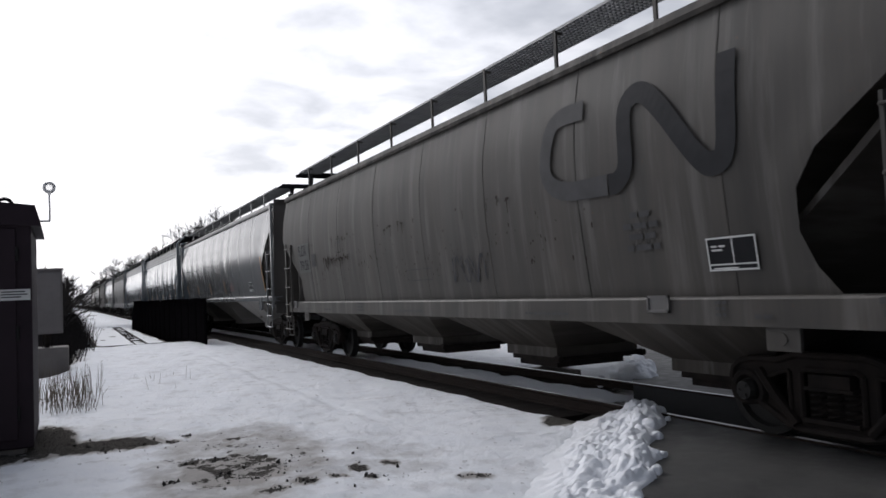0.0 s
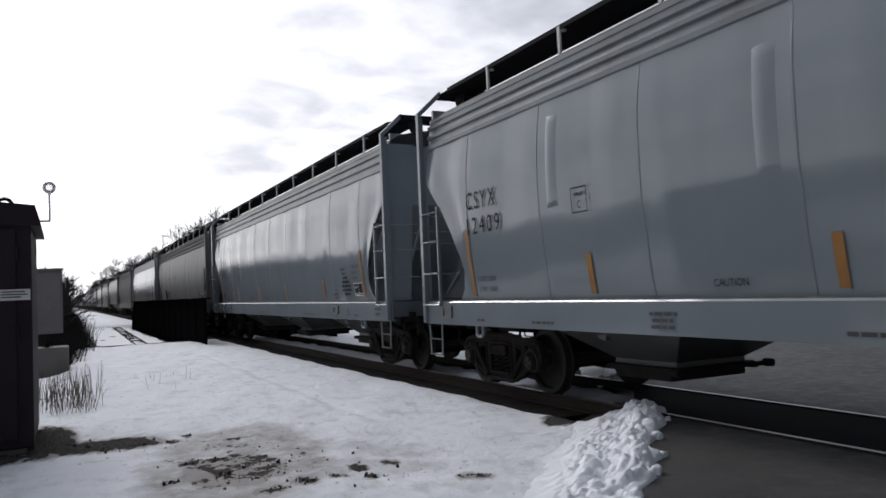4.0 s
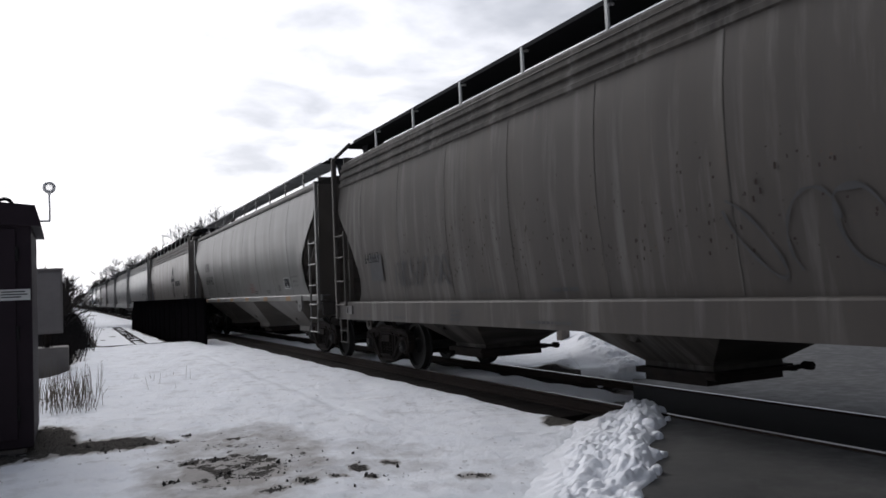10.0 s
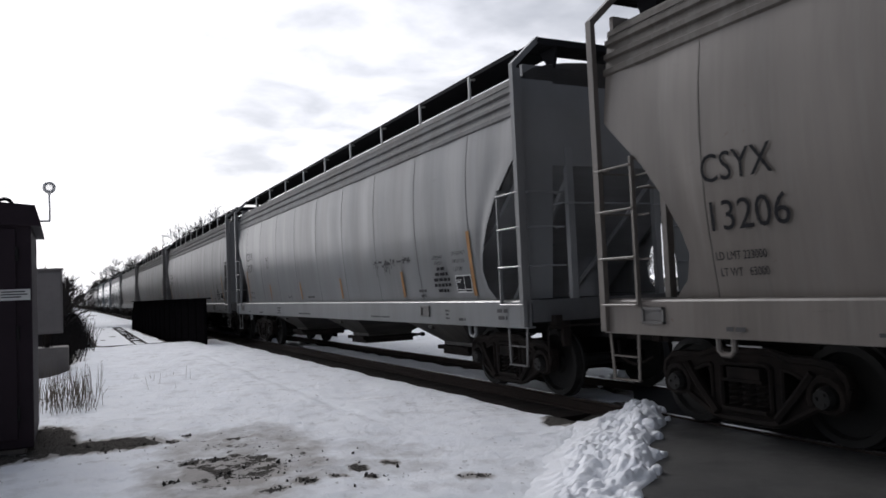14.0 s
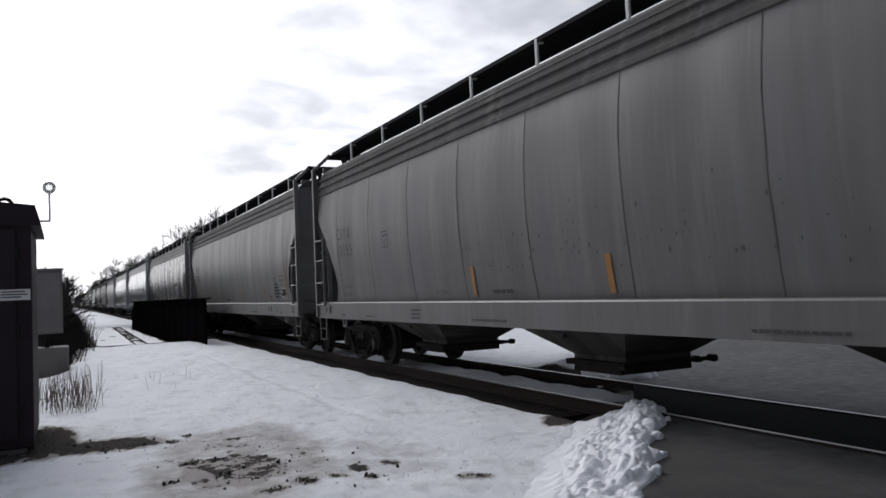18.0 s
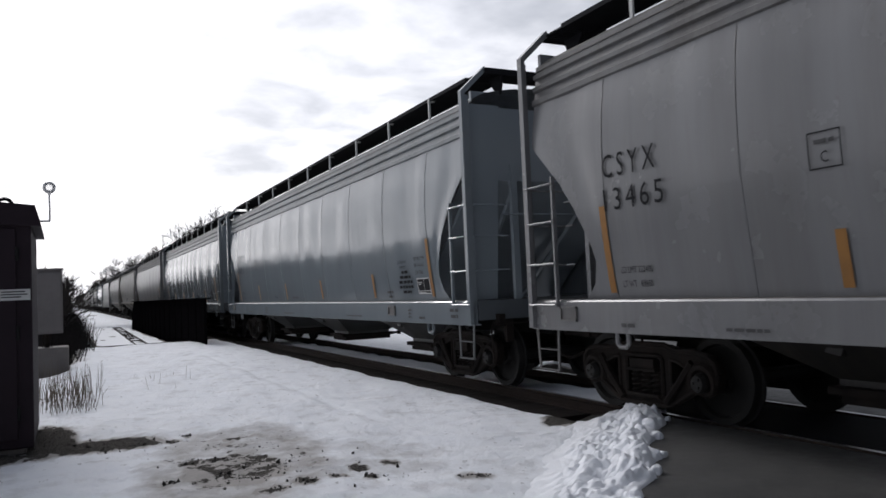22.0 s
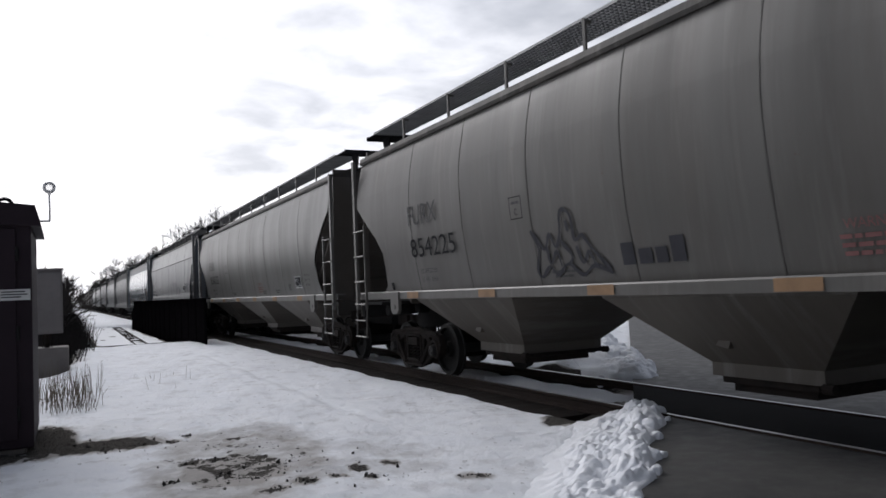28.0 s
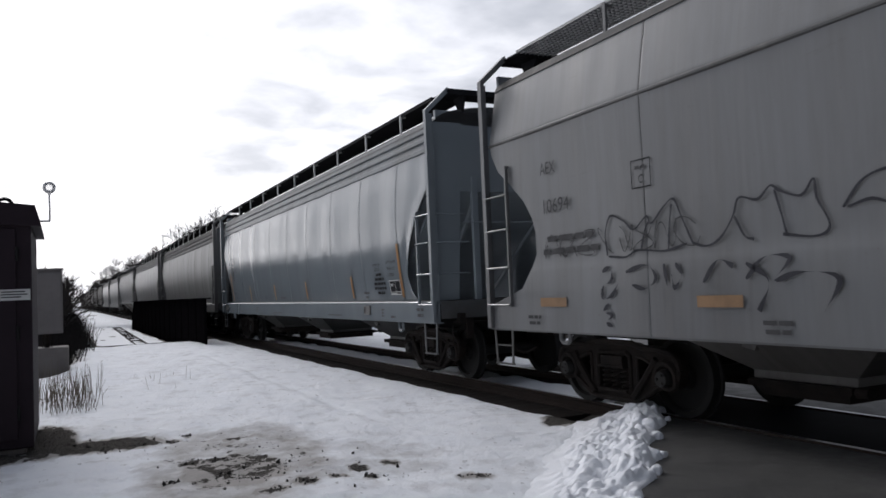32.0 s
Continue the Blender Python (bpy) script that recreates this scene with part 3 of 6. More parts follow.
# ---- covered hopper cars ----
# Car space: y runs back along the train, the rail head is at z = 0, the side towards the road is at x < 0.
# prof: height and half-width of the side; edge: height and inset of its end; sill: bottom, top and half-width.
KINDS = {
    "ridged": dict(half=9.15, prof=[(1.35, 1.465), (1.8, 1.53), (2.4, 1.59), (2.9, 1.60), (3.4, 1.575), (3.82, 1.52)],
                   edge=[(1.35, 0.98), (1.53, 1.18), (1.78, 1.26), (2.01, 1.19), (2.41, 0.97), (2.73, 0.73), (3.24, 0.19), (3.3, 0.14), (4.4, 0.14)],
                   sill=(0.985, 1.345, 1.605), bays=3, pitch=5.1, panels=9, top=4.3, grate="solid", board=4.77, inset=1.42),
    "smooth": dict(half=9.32, prof=[(1.53, 1.43), (1.9, 1.50), (2.4, 1.575), (2.9, 1.61), (3.4, 1.595), (3.9, 1.51), (4.16, 1.44)],
                   edge=[(1.53, 1.2), (1.57, 1.34), (1.64, 1.4), (1.75, 1.45), (1.89, 1.5), (2.25, 1.54), (2.32, 1.53), (2.55, 1.37), (3.06, 0.75), (3.4, 0.3), (4.4, 0.33)],
                   tail=[(1.53, 1.1), (1.64, 1.31), (1.89, 1.37), (2.25, 1.38), (2.55, 1.12), (3.06, 0.42), (3.25, 0.17), (4.4, 0.15)],
                   sill=(1.39, 1.53, 1.53), bays=3, pitch=5.13, panels=10, top=4.16, grate="open", board=4.7, inset=1.55),
    "early": dict(half=8.7, prof=[(1.36, 1.46), (1.9, 1.53), (2.4, 1.585), (2.9, 1.61), (3.4, 1.59), (3.9, 1.51), (4.1, 1.47)],
                  edge=[(1.36, 1.12), (1.6, 1.32), (1.89, 1.44), (2.25, 1.42), (2.55, 1.2), (3.0, 0.52), (3.2, 0.17), (4.4, 0.15)],
                  tail=[(1.36, 1.2), (1.9, 1.2), (2.05, 1.1), (2.9, -0.15), (3.0, -0.22), (4.4, -0.22)],
                  sill=(1.1, 1.36, 1.58), bays=4, pitch=3.65, panels=8, top=4.1, grate="open", board=4.75, inset=1.6),
    "plated": dict(half=9.75, prof=[(0.97, 1.60), (1.5, 1.602), (1.76, 1.591), (1.785, 1.586), (2.6, 1.585), (3.46, 1.59), (3.52, 1.592), (3.56, 1.585), (4.3, 1.45)],
                   edge=[(0.97, 0.08), (1.3, 0.1), (1.42, 1.2), (1.5, 1.48), (1.7, 1.68), (2.2, 1.72), (2.5, 1.52), (3.0, 0.75), (3.35, 0.2), (4.4, 0.14)],
                   tail=[(0.97, 0.08), (1.3, 0.1), (1.5, 0.85), (1.9, 1.2), (2.3, 1.2), (2.7, 0.9), (3.1, 0.35), (3.4, 0.16), (4.4, 0.14)],
                   sill=(0.95, 1.02, 1.597), bays=4, pitch=3.7, panels=6, top=4.3, grate="open", board=4.75, inset=1.95),
}


def half_width(kind, z):
    zs, ws = zip(*KINDS[kind]["prof"])
    if kind == "plated":
        return float(np.interp(z, zs, ws))
    # smooth through the knots
    i = min(max(int(np.searchsorted(zs, z)) - 1, 0), len(zs) - 2)
    t = min(1, max(0, (z - zs[i]) / (zs[i + 1] - zs[i])))
    slope = [(ws[min(k + 1, len(ws) - 1)] - ws[max(k - 1, 0)]) / (zs[min(k + 1, len(zs) - 1)] - zs[max(k - 1, 0)]) * (zs[i + 1] - zs[i]) for k in (i, i + 1)]
    return ws[i] * (2 * t ** 3 - 3 * t * t + 1) + ws[i + 1] * (3 * t * t - 2 * t ** 3) + slope[0] * (t ** 3 - 2 * t * t + t) + slope[1] * (t ** 3 - t * t)


def edge_in(kind, z, rear=False):
    k = KINDS[kind]
    zs, ds = zip(*(k["tail"] if rear and "tail" in k else k["edge"]))
    return float(np.interp(z, zs, ds))


def side_levels(kind):
    k = KINDS[kind]
    lo, hi = k["prof"][0][0], k["prof"][-1][0]
    return sorted({round(float(v), 3) for v in [*np.linspace(lo, hi, 15), *[p[0] for p in k["prof"]], *[e[0] for e in k["edge"] if lo <= e[0] <= hi]]})


def panel_mesh(kind, y0, y1, side, first, last):
    """One curved sheet of a side between two weld seams; the outer ones follow the cut of the end."""
    k = KINDS[kind]
    rnd = random.Random(int(y0 * 100) + side * 7)
    warp = (rnd.uniform(0.005, 0.017), rnd.uniform(-0.008, 0.008), rnd.uniform(-0.007, 0.007), rnd.uniform(-0.8, 0.8), rnd.uniform(-1, 1))

    def fill(bm):
        rows = []
        for z in side_levels(kind):
            a = -k["half"] + edge_in(kind, z) if first else y0
            b = k["half"] - edge_in(kind, z, True) if last else y1
            row = []
            tall = math.sin(math.pi * min(1, max(0, (z - k["prof"][0][0]) / (k["top"] - k["prof"][0][0])))) ** 0.8
            for u in (0, 0.004, 0.01, 0.06, 0.13, 0.2, 0.3, 0.4, 0.5, 0.6, 0.7, 0.8, 0.87, 0.94, 0.99, 0.996, 1):
                seam = (u < 0.002 and not first) or (u > 0.998 and not last)
                # the sheet is dished between its stiffeners, each one a little differently
                dish = warp[0] * math.sin(math.pi * u) ** 2 + warp[1] * math.sin(2 * math.pi * u + warp[3] * z) + warp[2] * math.sin(3 * math.pi * u + warp[4] * z)
                w = half_width(kind, z) - (0.006 if seam else 0) - max(0, dish) * tall * min(1, u * 12, (1 - u) * 12)
                row.append(bm.verts.new((side * w, a + (b - a) * u, z)))
            rows.append(row)
        for p, q in zip(rows, rows[1:]):
            for i in range(len(p) - 1):
                bm.faces.new((p[i], p[i + 1], q[i + 1], q[i]))
    me = stored(f"{kind}_panel_{y0:.2f}_{side}", fill, PAINT, True)
    return me


def seam_mesh(kind, i):
    """Stained weld seam between two sheets on the road side."""
    k = KINDS[kind]

    def fill(bm):
        prev = None
        for z in side_levels(kind):
            y = 0.012 * noise.noise((z * 1.7, i * 3.1, 0)) + 0.006 * noise.noise((z * 6, i * 3.1, 2))
            w = 0.008 + 0.007 * noise.noise((z * 3, i * 5.3, 4))
            x = -(half_width(kind, z) + 0.003)
            cur = [bm.verts.new(p) for p in ((x + 0.012, y - w - 0.006, z), (x, y - w, z), (x, y + w, z), (x + 0.012, y + w + 0.006, z))]
            if prev:
                for a in range(3):
                    bm.faces.new((prev[a], prev[a + 1], cur[a + 1], cur[a]))
            prev = cur
    return stored(f"{kind}_seam_{i}", fill, PAINT, True)


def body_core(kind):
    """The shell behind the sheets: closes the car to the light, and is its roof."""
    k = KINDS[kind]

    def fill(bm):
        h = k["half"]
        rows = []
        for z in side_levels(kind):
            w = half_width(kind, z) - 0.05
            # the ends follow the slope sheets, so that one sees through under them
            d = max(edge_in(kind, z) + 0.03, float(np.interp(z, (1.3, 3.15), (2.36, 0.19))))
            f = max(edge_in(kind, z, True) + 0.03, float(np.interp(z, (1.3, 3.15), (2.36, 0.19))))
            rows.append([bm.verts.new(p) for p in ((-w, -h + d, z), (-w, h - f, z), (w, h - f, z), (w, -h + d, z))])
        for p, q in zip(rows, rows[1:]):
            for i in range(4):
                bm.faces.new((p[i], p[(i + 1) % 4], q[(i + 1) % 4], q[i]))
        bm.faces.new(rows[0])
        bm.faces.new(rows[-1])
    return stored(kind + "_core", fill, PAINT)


def roof_mesh(kind):
    k = KINDS[kind]

    def fill(bm):
        t, w = k["top"], half_width(kind, k["prof"][-1][0])
        if kind == "ridged":
            w = 1.45
        arc = [(-w - 0.02, t - 0.03)] + [(-w * math.cos(a), t + 0.32 * math.sin(a)) for a in np.linspace(0, math.pi, 13)] + [(w + 0.02, t - 0.03)]
        prism(bm, arc, -k["half"] + k["edge"][-1][1] - 0.01, k["half"] - k.get("tail", k["edge"])[-1][1] + 0.01, axis=1)
    return stored(kind + "_roof", fill, PAINT)


def band_mesh(kind, side):
    k = KINDS[kind]

    def fill(bm):
        if kind == "ridged":
            line = [(1.50, 3.80), (1.545, 3.83), (1.545, 3.89), (1.505, 3.91), (1.49, 3.99), (1.525, 4.01), (1.525, 4.06), (1.485, 4.08), (1.47, 4.15), (1.505, 4.17), (1.505, 4.22), (1.46, 4.24), (1.46, 4.33), (1.38, 4.33), (1.38, 3.80)]
        elif kind == "plated":
            line = [(1.585, 3.465), (1.603, 3.48), (1.603, 3.5), (1.585, 3.52), (1.5, 3.55), (1.5, 3.48)]
        else:
            t, w = k["top"], half_width(kind, k["top"])
            line = [(w - 0.02, t - 0.05), (w + 0.05, t - 0.05), (w + 0.06, t + 0.0), (w + 0.03, t + 0.09), (w - 0.06, t + 0.09)]
        prism(bm, [(side * x, z) for x, z in line], -k["half"] + k["edge"][-1][1] - 0.01, k["half"] - k.get("tail", k["edge"])[-1][1] + 0.01, axis=1)
    return stored(f"{kind}_band_{side}", fill, PAINT)


def sill_mesh(kind, side):
    k = KINDS[kind]
    b, t, w = k["sill"]

    def fill(bm):
        prism(bm, [(side * x, z) for x, z in ((w, b), (w, t - 0.02), (w - 0.015, t), (w - 0.2, t + 0.004), (w - 0.2, t - 0.03), (w - 0.03, t - 0.04), (w - 0.03, b + 0.03), (w - 0.12, b + 0.02), (w - 0.12, b))],
              -k["half"], k["half"], axis=1)
    return stored(f"{kind}_sill_{side}", fill, PAINT)


def ledge_mesh(kind, side):
    """Settled grime on the sill's flat top, added to damp its sky highlight."""
    k = KINDS[kind]
    b, t, w = k["sill"]

    def fill(bm):
        prism(bm, [(side * x, z) for x, z in ((w - 0.017, t), (w - 0.022, t + 0.008), (w - 0.19, t + 0.012), (w - 0.19, t))], -k["half"] + 0.02, k["half"] - 0.02, axis=1)
    return stored(f"{kind}_ledge_{side}", fill, PAINT)


def end_mesh(kind, gusset):
    """End wall over the slope sheet, drawn at the front end; the front one has corner gussets."""
    k = KINDS[kind]
    back = 0.2 if kind == "smooth" else 0.0

    def fill(bm):
        w, t = 1.42, k["top"]
        prism(bm, [(0.13 + back, t + 0.2), (0.13 + back, 3.15), (2.3, 1.3), (2.3, 1.36), (0.19 + back, 3.2), (0.19 + back, t + 0.2)], -w, w, axis=0)
        for s in (-1, 1) if gusset else ():
            prism(bm, [(s * 1.56, 1.36), (s * 1.5, t), (s * 0.95, t), (s * 1.12, 1.36)], 0.12, 0.15, axis=1)
    return stored(f"{kind}_end_{gusset}", fill, PAINT)


def frame_mesh():
    """Draft sill under one end."""
    def fill(bm):
        box(bm, -0.26, 0.26, 0.0, 2.7, 0.78, 1.12)
    return stored("stub_sill", fill, BLACK)


def platform_mesh():
    def fill(bm):
        prism(bm, [(0.0, 1.05), (0.0, 1.34), (1.1, 1.34), (1.1, 1.29), (0.12, 1.29), (0.12, 1.05)], -1.5, 1.5, axis=0)
    return stored("end_platform", fill, BLACK)


def end_post_mesh():
    return stored("end_post", lambda b: box(b, -0.05, 0.05, -0.04, 0.04, 1.3, 3.4) and None, PAINT)


def brace_mesh(x):
    return stored(f"end_brace_{x}", lambda b: tube(b, (x, 0.14, 3.0), (x * 0.7, 2.0, 1.35), 0.05), PAINT)


def post_mesh(kind):
    """Corner post that bends over to the roof walk, at the front end on the road side."""
    k = KINDS[kind]

    def fill(bm):
        lo = k["sill"][0] + 0.02
        if kind in ("ridged", "plated"):
            b = k["board"]
            prism(bm, [(-1.66, lo), (-1.60, lo), (-1.60, b - 0.35), (-1.2, b + 0.03), (-1.24, b + 0.09), (-1.66, b - 0.31)], 0.0, 0.09, axis=1)
            box(bm, -1.60, -1.54, 0.0, 0.02, lo, 4.4)
        else:
            top = 4.2 if kind == "smooth" else 2.9
            prism(bm, [(-1.63, lo - 0.22), (-1.57, lo - 0.22), (-1.57, top), (-1.63, top)], 0.0, 0.1, axis=1)
            tube(bm, (-1.645, 0.05, 0.66), (-1.62, 0.05, lo - 0.1), 0.016)
    return stored(kind + "_post", fill, PAINT)


def ladder_rail(kind):
    def fill(bm):
        low = 1.27 if kind in ("ridged", "plated") else 0.62
        top = 2.85 if kind != "plated" else 3.15
        box(bm, -1.645, -1.60, 0.58, 0.615, max(low, 1.2), top)
        if low < 1.2:
            tube(bm, (-1.645, 0.6, low + 0.04), (-1.62, 0.6, 1.25), 0.016)
        box(bm, -1.60, -1.5, 0.58, 0.615, top - 0.04, top)
    return stored(kind + "_ladder", fill, PAINT)


def rung_mesh():
    def fill(bm):
        tube(bm, (-1.655, 0.03, 0), (-1.655, 0.6, 0), 0.014)
        for y in (0.03, 0.6):
            tube(bm, (-1.655, y, 0), (-1.62, y, 0), 0.022)
    return stored("rung", fill, PAINT)


def end_rung_mesh():
    """Short grab iron across the end gusset."""
    return stored("end_rung", lambda b: (tube(b, (-1.54, -0.05, 0), (-1.0, -0.05, 0), 0.012), tube(b, (-1.54, -0.05, 0), (-1.54, 0.13, 0), 0.012), tube(b, (-1.0, -0.05, 0), (-1.0, 0.13, 0), 0.012)), PAINT)


def grab_bar_mesh():
    return stored("grab_bar", lambda b: (tube(b, (-1.0, -0.04, 2.62), (1.0, -0.04, 2.62), 0.013), tube(b, (-0.98, -0.04, 2.62), (-0.98, 0.16, 2.62), 0.013), tube(b, (0.98, -0.04, 2.62), (0.98, 0.16, 2.62), 0.013)), PAINT)


def step_mesh():
    """Sill step of flat strap, with one rung half way."""
    def fill(bm):
        for y0, y1 in ((0.06, 0.1), (0.52, 0.5)):
            prism(bm, [(y0 - 0.02, 0.99), (y0 + 0.02, 0.99), (y1 + 0.02, 0.5), (y1 - 0.02, 0.5)], -1.585, -1.57, axis=0)
        box(bm, -1.6, -1.555, 0.08, 0.52, 0.485, 0.503)
        box(bm, -1.595, -1.56, 0.08, 0.52, 0.735, 0.75)
    return stored("step", fill, PAINT)


def walk_mesh(kind, side):
    k = KINDS[kind]

    def fill(bm):
        z, h = k["board"], k["half"] - 0.5
        x0, x1 = sorted((side * 0.72, side * 1.3))
        if k["grate"] == "solid":
            prism(bm, [(x0, z - 0.02), (x0 + 0.02, z - 0.02), (x0 + 0.02, z), (x1 - 0.02, z), (x1 - 0.02, z - 0.02), (x1, z - 0.02), (x1, z + 0.04), (x0, z + 0.04)], -h, h, axis=1)
        else:
            for x in np.linspace(x0, x1, 9):
                box(bm, x - 0.006, x + 0.006, -h, h, z, z + 0.035)
            y = -h
            while y < h:
                box(bm, x0, x1, y, y + 0.012, z + 0.004, z + 0.03)
                y += 0.075
    return stored(f"{kind}_walk_{side}", fill, DARKGRATE if k["grate"] == "solid" else GRATE)


def bracket_mesh(kind):
    t, z = KINDS[kind]["top"], KINDS[kind]["board"]

    def fill(bm):
        box(bm, -1.315, -1.285, -0.025, 0.025, t + 0.04, z + 0.02)
        box(bm, -1.3, -1.2, -0.02, 0.02, z - 0.035, z - 0.005)
    return stored(kind + "_bracket", fill, WHITE if kind == "ridged" else PAINT)


def crossover_mesh(kind):
    """Perforated walk across the roof end on short brackets, with its edge angle."""
    z, t = KINDS[kind]["board"] + 0.01, KINDS[kind]["top"]

    def fill(bm):
        for y in np.linspace(0.0, 0.5, 8):
            box(bm, -1.25, 1.25, y - 0.022, y + 0.022, z, z + 0.025)
        for x in np.linspace(-1.23, 1.23, 26):
            box(bm, x - 0.02, x + 0.02, 0.0, 0.5, z + 0.004, z + 0.02)
        box(bm, -1.25, 1.25, -0.04, -0.025, z - 0.04, z + 0.05)
        for x in (-0.9, 0.0, 0.9):
            prism(bm, [(0.02, z), (0.44, z), (0.2, t + 0.16), (0.14, t + 0.16)], x - 0.02, x + 0.02, axis=0)
    return stored(kind + "_crossover", fill, DARKGRATE)


def bay_mesh(kind):
    """Chute under the body: it narrows in length and width down to the outlet."""
    k = KINDS[kind]

    def fill(bm):
        if k["sill"][0] < 1.05 and k["bays"] == 4:
            rings = [(1.15, 1.42, 1.1), (1.1, 1.2, 0.96), (0.58, 0.58, 0.58), (0.58, 0.58, 0.5)]
        elif kind == "ridged":
            rings = [(1.12, 1.62, 1.3), (1.07, 1.36, 1.02), (1.02, 1.13, 0.92), (0.55, 0.55, 0.56), (0.55, 0.55, 0.5)]
        else:
            zt = k["sill"][0] + 0.06
            rings = [(1.46, 1.62, zt), (1.44, 1.57, min(1.36, zt - 0.04)), (0.72, 0.68, 0.64), (0.72, 0.68, 0.5)]
        rings = [[bm.verts.new(v) for v in ((-w, -q, z), (w, -q, z), (w, q, z), (-w, q, z))] for w, q, z in rings]
        for a, b in zip(rings, rings[1:]):
            for i in range(4):
                bm.faces.new((a[i], a[(i + 1) % 4], b[(i + 1) % 4], b[i]))
        bm.faces.new(rings[0])
        bm.faces.new(rings[-1][::-1])
        for s in (-1, 1):
            # vibrator bracket on each sloping side
            prism(bm, [(0.14, 0.95), (0.3, 0.95), (0.36, 0.85), (0.2, 0.82)], s * 0.8, s * 0.98, axis=0)
    return stored(kind + "_bay", fill, PAINT)


def gate_mesh():
    def fill(bm):
        box(bm, -0.68, 0.68, -0.58, 0.58, 0.43, 0.5)
        box(bm, -0.6, 0.6, -0.5, 0.5, 0.34, 0.43)
        tube(bm, (-0.74, -0.74, 0.48), (0.74, -0.74, 0.48), 0.03)
        for x in (-0.74, 0.74):
            tube(bm, (x, -0.8, 0.48), (x, -0.68, 0.48), 0.05, 8)
        for x in (-0.5, 0.5):
            box(bm, x - 0.04, x + 0.04, -0.76, -0.5, 0.44, 0.5)
    return stored("outlet_gate", fill, TRUCK)


def side_frame_mesh():
    """Cast truck side: arched top member, struts, pedestals and the spring opening, with raised rims."""
    def fill(bm):
        out = [(-1.1, 0.56), (-1.07, 0.66), (-0.98, 0.73), (-0.8, 0.76), (-0.55, 0.76), (-0.34, 0.82), (0.34, 0.82), (0.55, 0.76), (0.8, 0.76), (0.98, 0.73), (1.07, 0.66), (1.1, 0.56), (1.05, 0.38), (0.97, 0.34), (0.78, 0.36), (0.45, 0.18), (0.3, 0.15), (-0.3, 0.15), (-0.45, 0.18), (-0.78, 0.36), (-0.97, 0.34), (-1.05, 0.38)]
        win = [(0.43, 0.67), (0.52, 0.66), (0.66, 0.6), (0.68, 0.54), (0.5, 0.34), (0.43, 0.31)]
        mid = [(-0.3, 0.66), (-0.24, 0.7), (0.24, 0.7), (0.3, 0.66), (0.3, 0.27), (0.26, 0.24), (-0.26, 0.24), (-0.3, 0.27)]
        holes = [[(-y, z) for y, z in win], mid, win]
        edges = []
        for loop in (out, *holes):
            vs = [bm.verts.new((-1.05, y, z)) for y, z in loop]
            edges += [bm.edges.new((a, b)) for a, b in zip(vs, vs[1:] + vs[:1])]
        res = bmesh.ops.triangle_fill(bm, use_beauty=True, edges=edges)
        faces = [f for f in res["geom"] if isinstance(f, bmesh.types.BMFace)]
        ext = bmesh.ops.extrude_face_region(bm, geom=faces)
        for v in [e for e in ext["geom"] if isinstance(e, bmesh.types.BMVert)]:
            v.co.x += 0.12
        for loop, r in ((out, 0.035), (holes[0], 0.024), (holes[2], 0.024), (mid, 0.03)):
            path_tube(bm, [(-1.055, y, z) for y, z in loop + loop[:1]], r, 6)
        for s in (-1, 1):
            # pedestal arch over the bearing, and the diagonal strut
            path_tube(bm, [(-1.07, s * 0.889 + 0.17 * math.cos(a), 0.457 + 0.17 * math.sin(a)) for a in np.linspace(-0.5, math.pi + 0.5, 11)], 0.04, 6)
            path_tube(bm, [(-1.07, s * 0.76, 0.66), (-1.08, s * 0.6, 0.46), (-1.08, s * 0.36, 0.2)], 0.045, 6)
        # end of the bolster in the window
        box(bm, -1.1, -0.95, -0.2, 0.2, 0.54, 0.66)
        box(bm, -1.12, -1.0, -0.24, 0.24, 0.52, 0.55)
        box(bm, -1.11, -0.95, -0.27, 0.27, 0.235, 0.27)
    return stored("side_frame", fill, TRUCK)


def spring_mesh():
    def fill(bm):
        for y in (-0.17, 0.0, 0.17):
            pts = [(-1.02 + 0.05 * math.cos(a), y + 0.065 * math.sin(a), 0.27 + 0.3 * a / (math.tau * 5)) for a in np.linspace(0, math.tau * 5, 41)]
            path_tube(bm, pts, 0.014, 4)
    return stored("spring", fill, TRUCK)


def cap_mesh():
    def fill(bm):
        revolve(bm, [(-1.15, 0.05), (-1.15, 0.085), (-1.1, 0.105), (-1.0, 0.11)], 14)
        for k in range(3):
            a = k * math.tau / 3
            tube(bm, (-1.165, 0.05 * math.cos(a), 0.05 * math.sin(a)), (-1.14, 0.05 * math.cos(a), 0.05 * math.sin(a)), 0.016)
    return stored("bearing_cap", fill, WHEEL)


def wheelset_mesh():
    def fill(bm):
        for s in (-1, 1):
            prof = [(0.68, 0.1), (0.69, 0.14), (0.745, 0.36), (0.69, 0.39), (0.682, 0.482), (0.715, 0.485), (0.725, 0.459), (0.82, 0.452), (0.825, 0.385), (0.77, 0.365), (0.765, 0.15), (0.83, 0.13), (0.83, 0.09)]
            revolve(bm, [(s * x, r) for x, r in prof], 36)
        tube(bm, (-1.1, 0, 0), (1.1, 0, 0), 0.085, 12)
    return stored("wheelset", fill, WHEEL, False)


def bolster_mesh():
    def fill(bm):
        # box deepened as a backing that blocks light through the spring opening
        box(bm, -0.98, 0.98, -0.3, 0.3, 0.24, 0.72)
        box(bm, -0.3, 0.3, -0.25, 0.25, 0.7, 0.82)
        for y in (-0.42, 0.42):
            box(bm, -0.95, 0.95, y - 0.04, y + 0.04, 0.36, 0.46)
    return stored("bolster", fill, TRUCK)


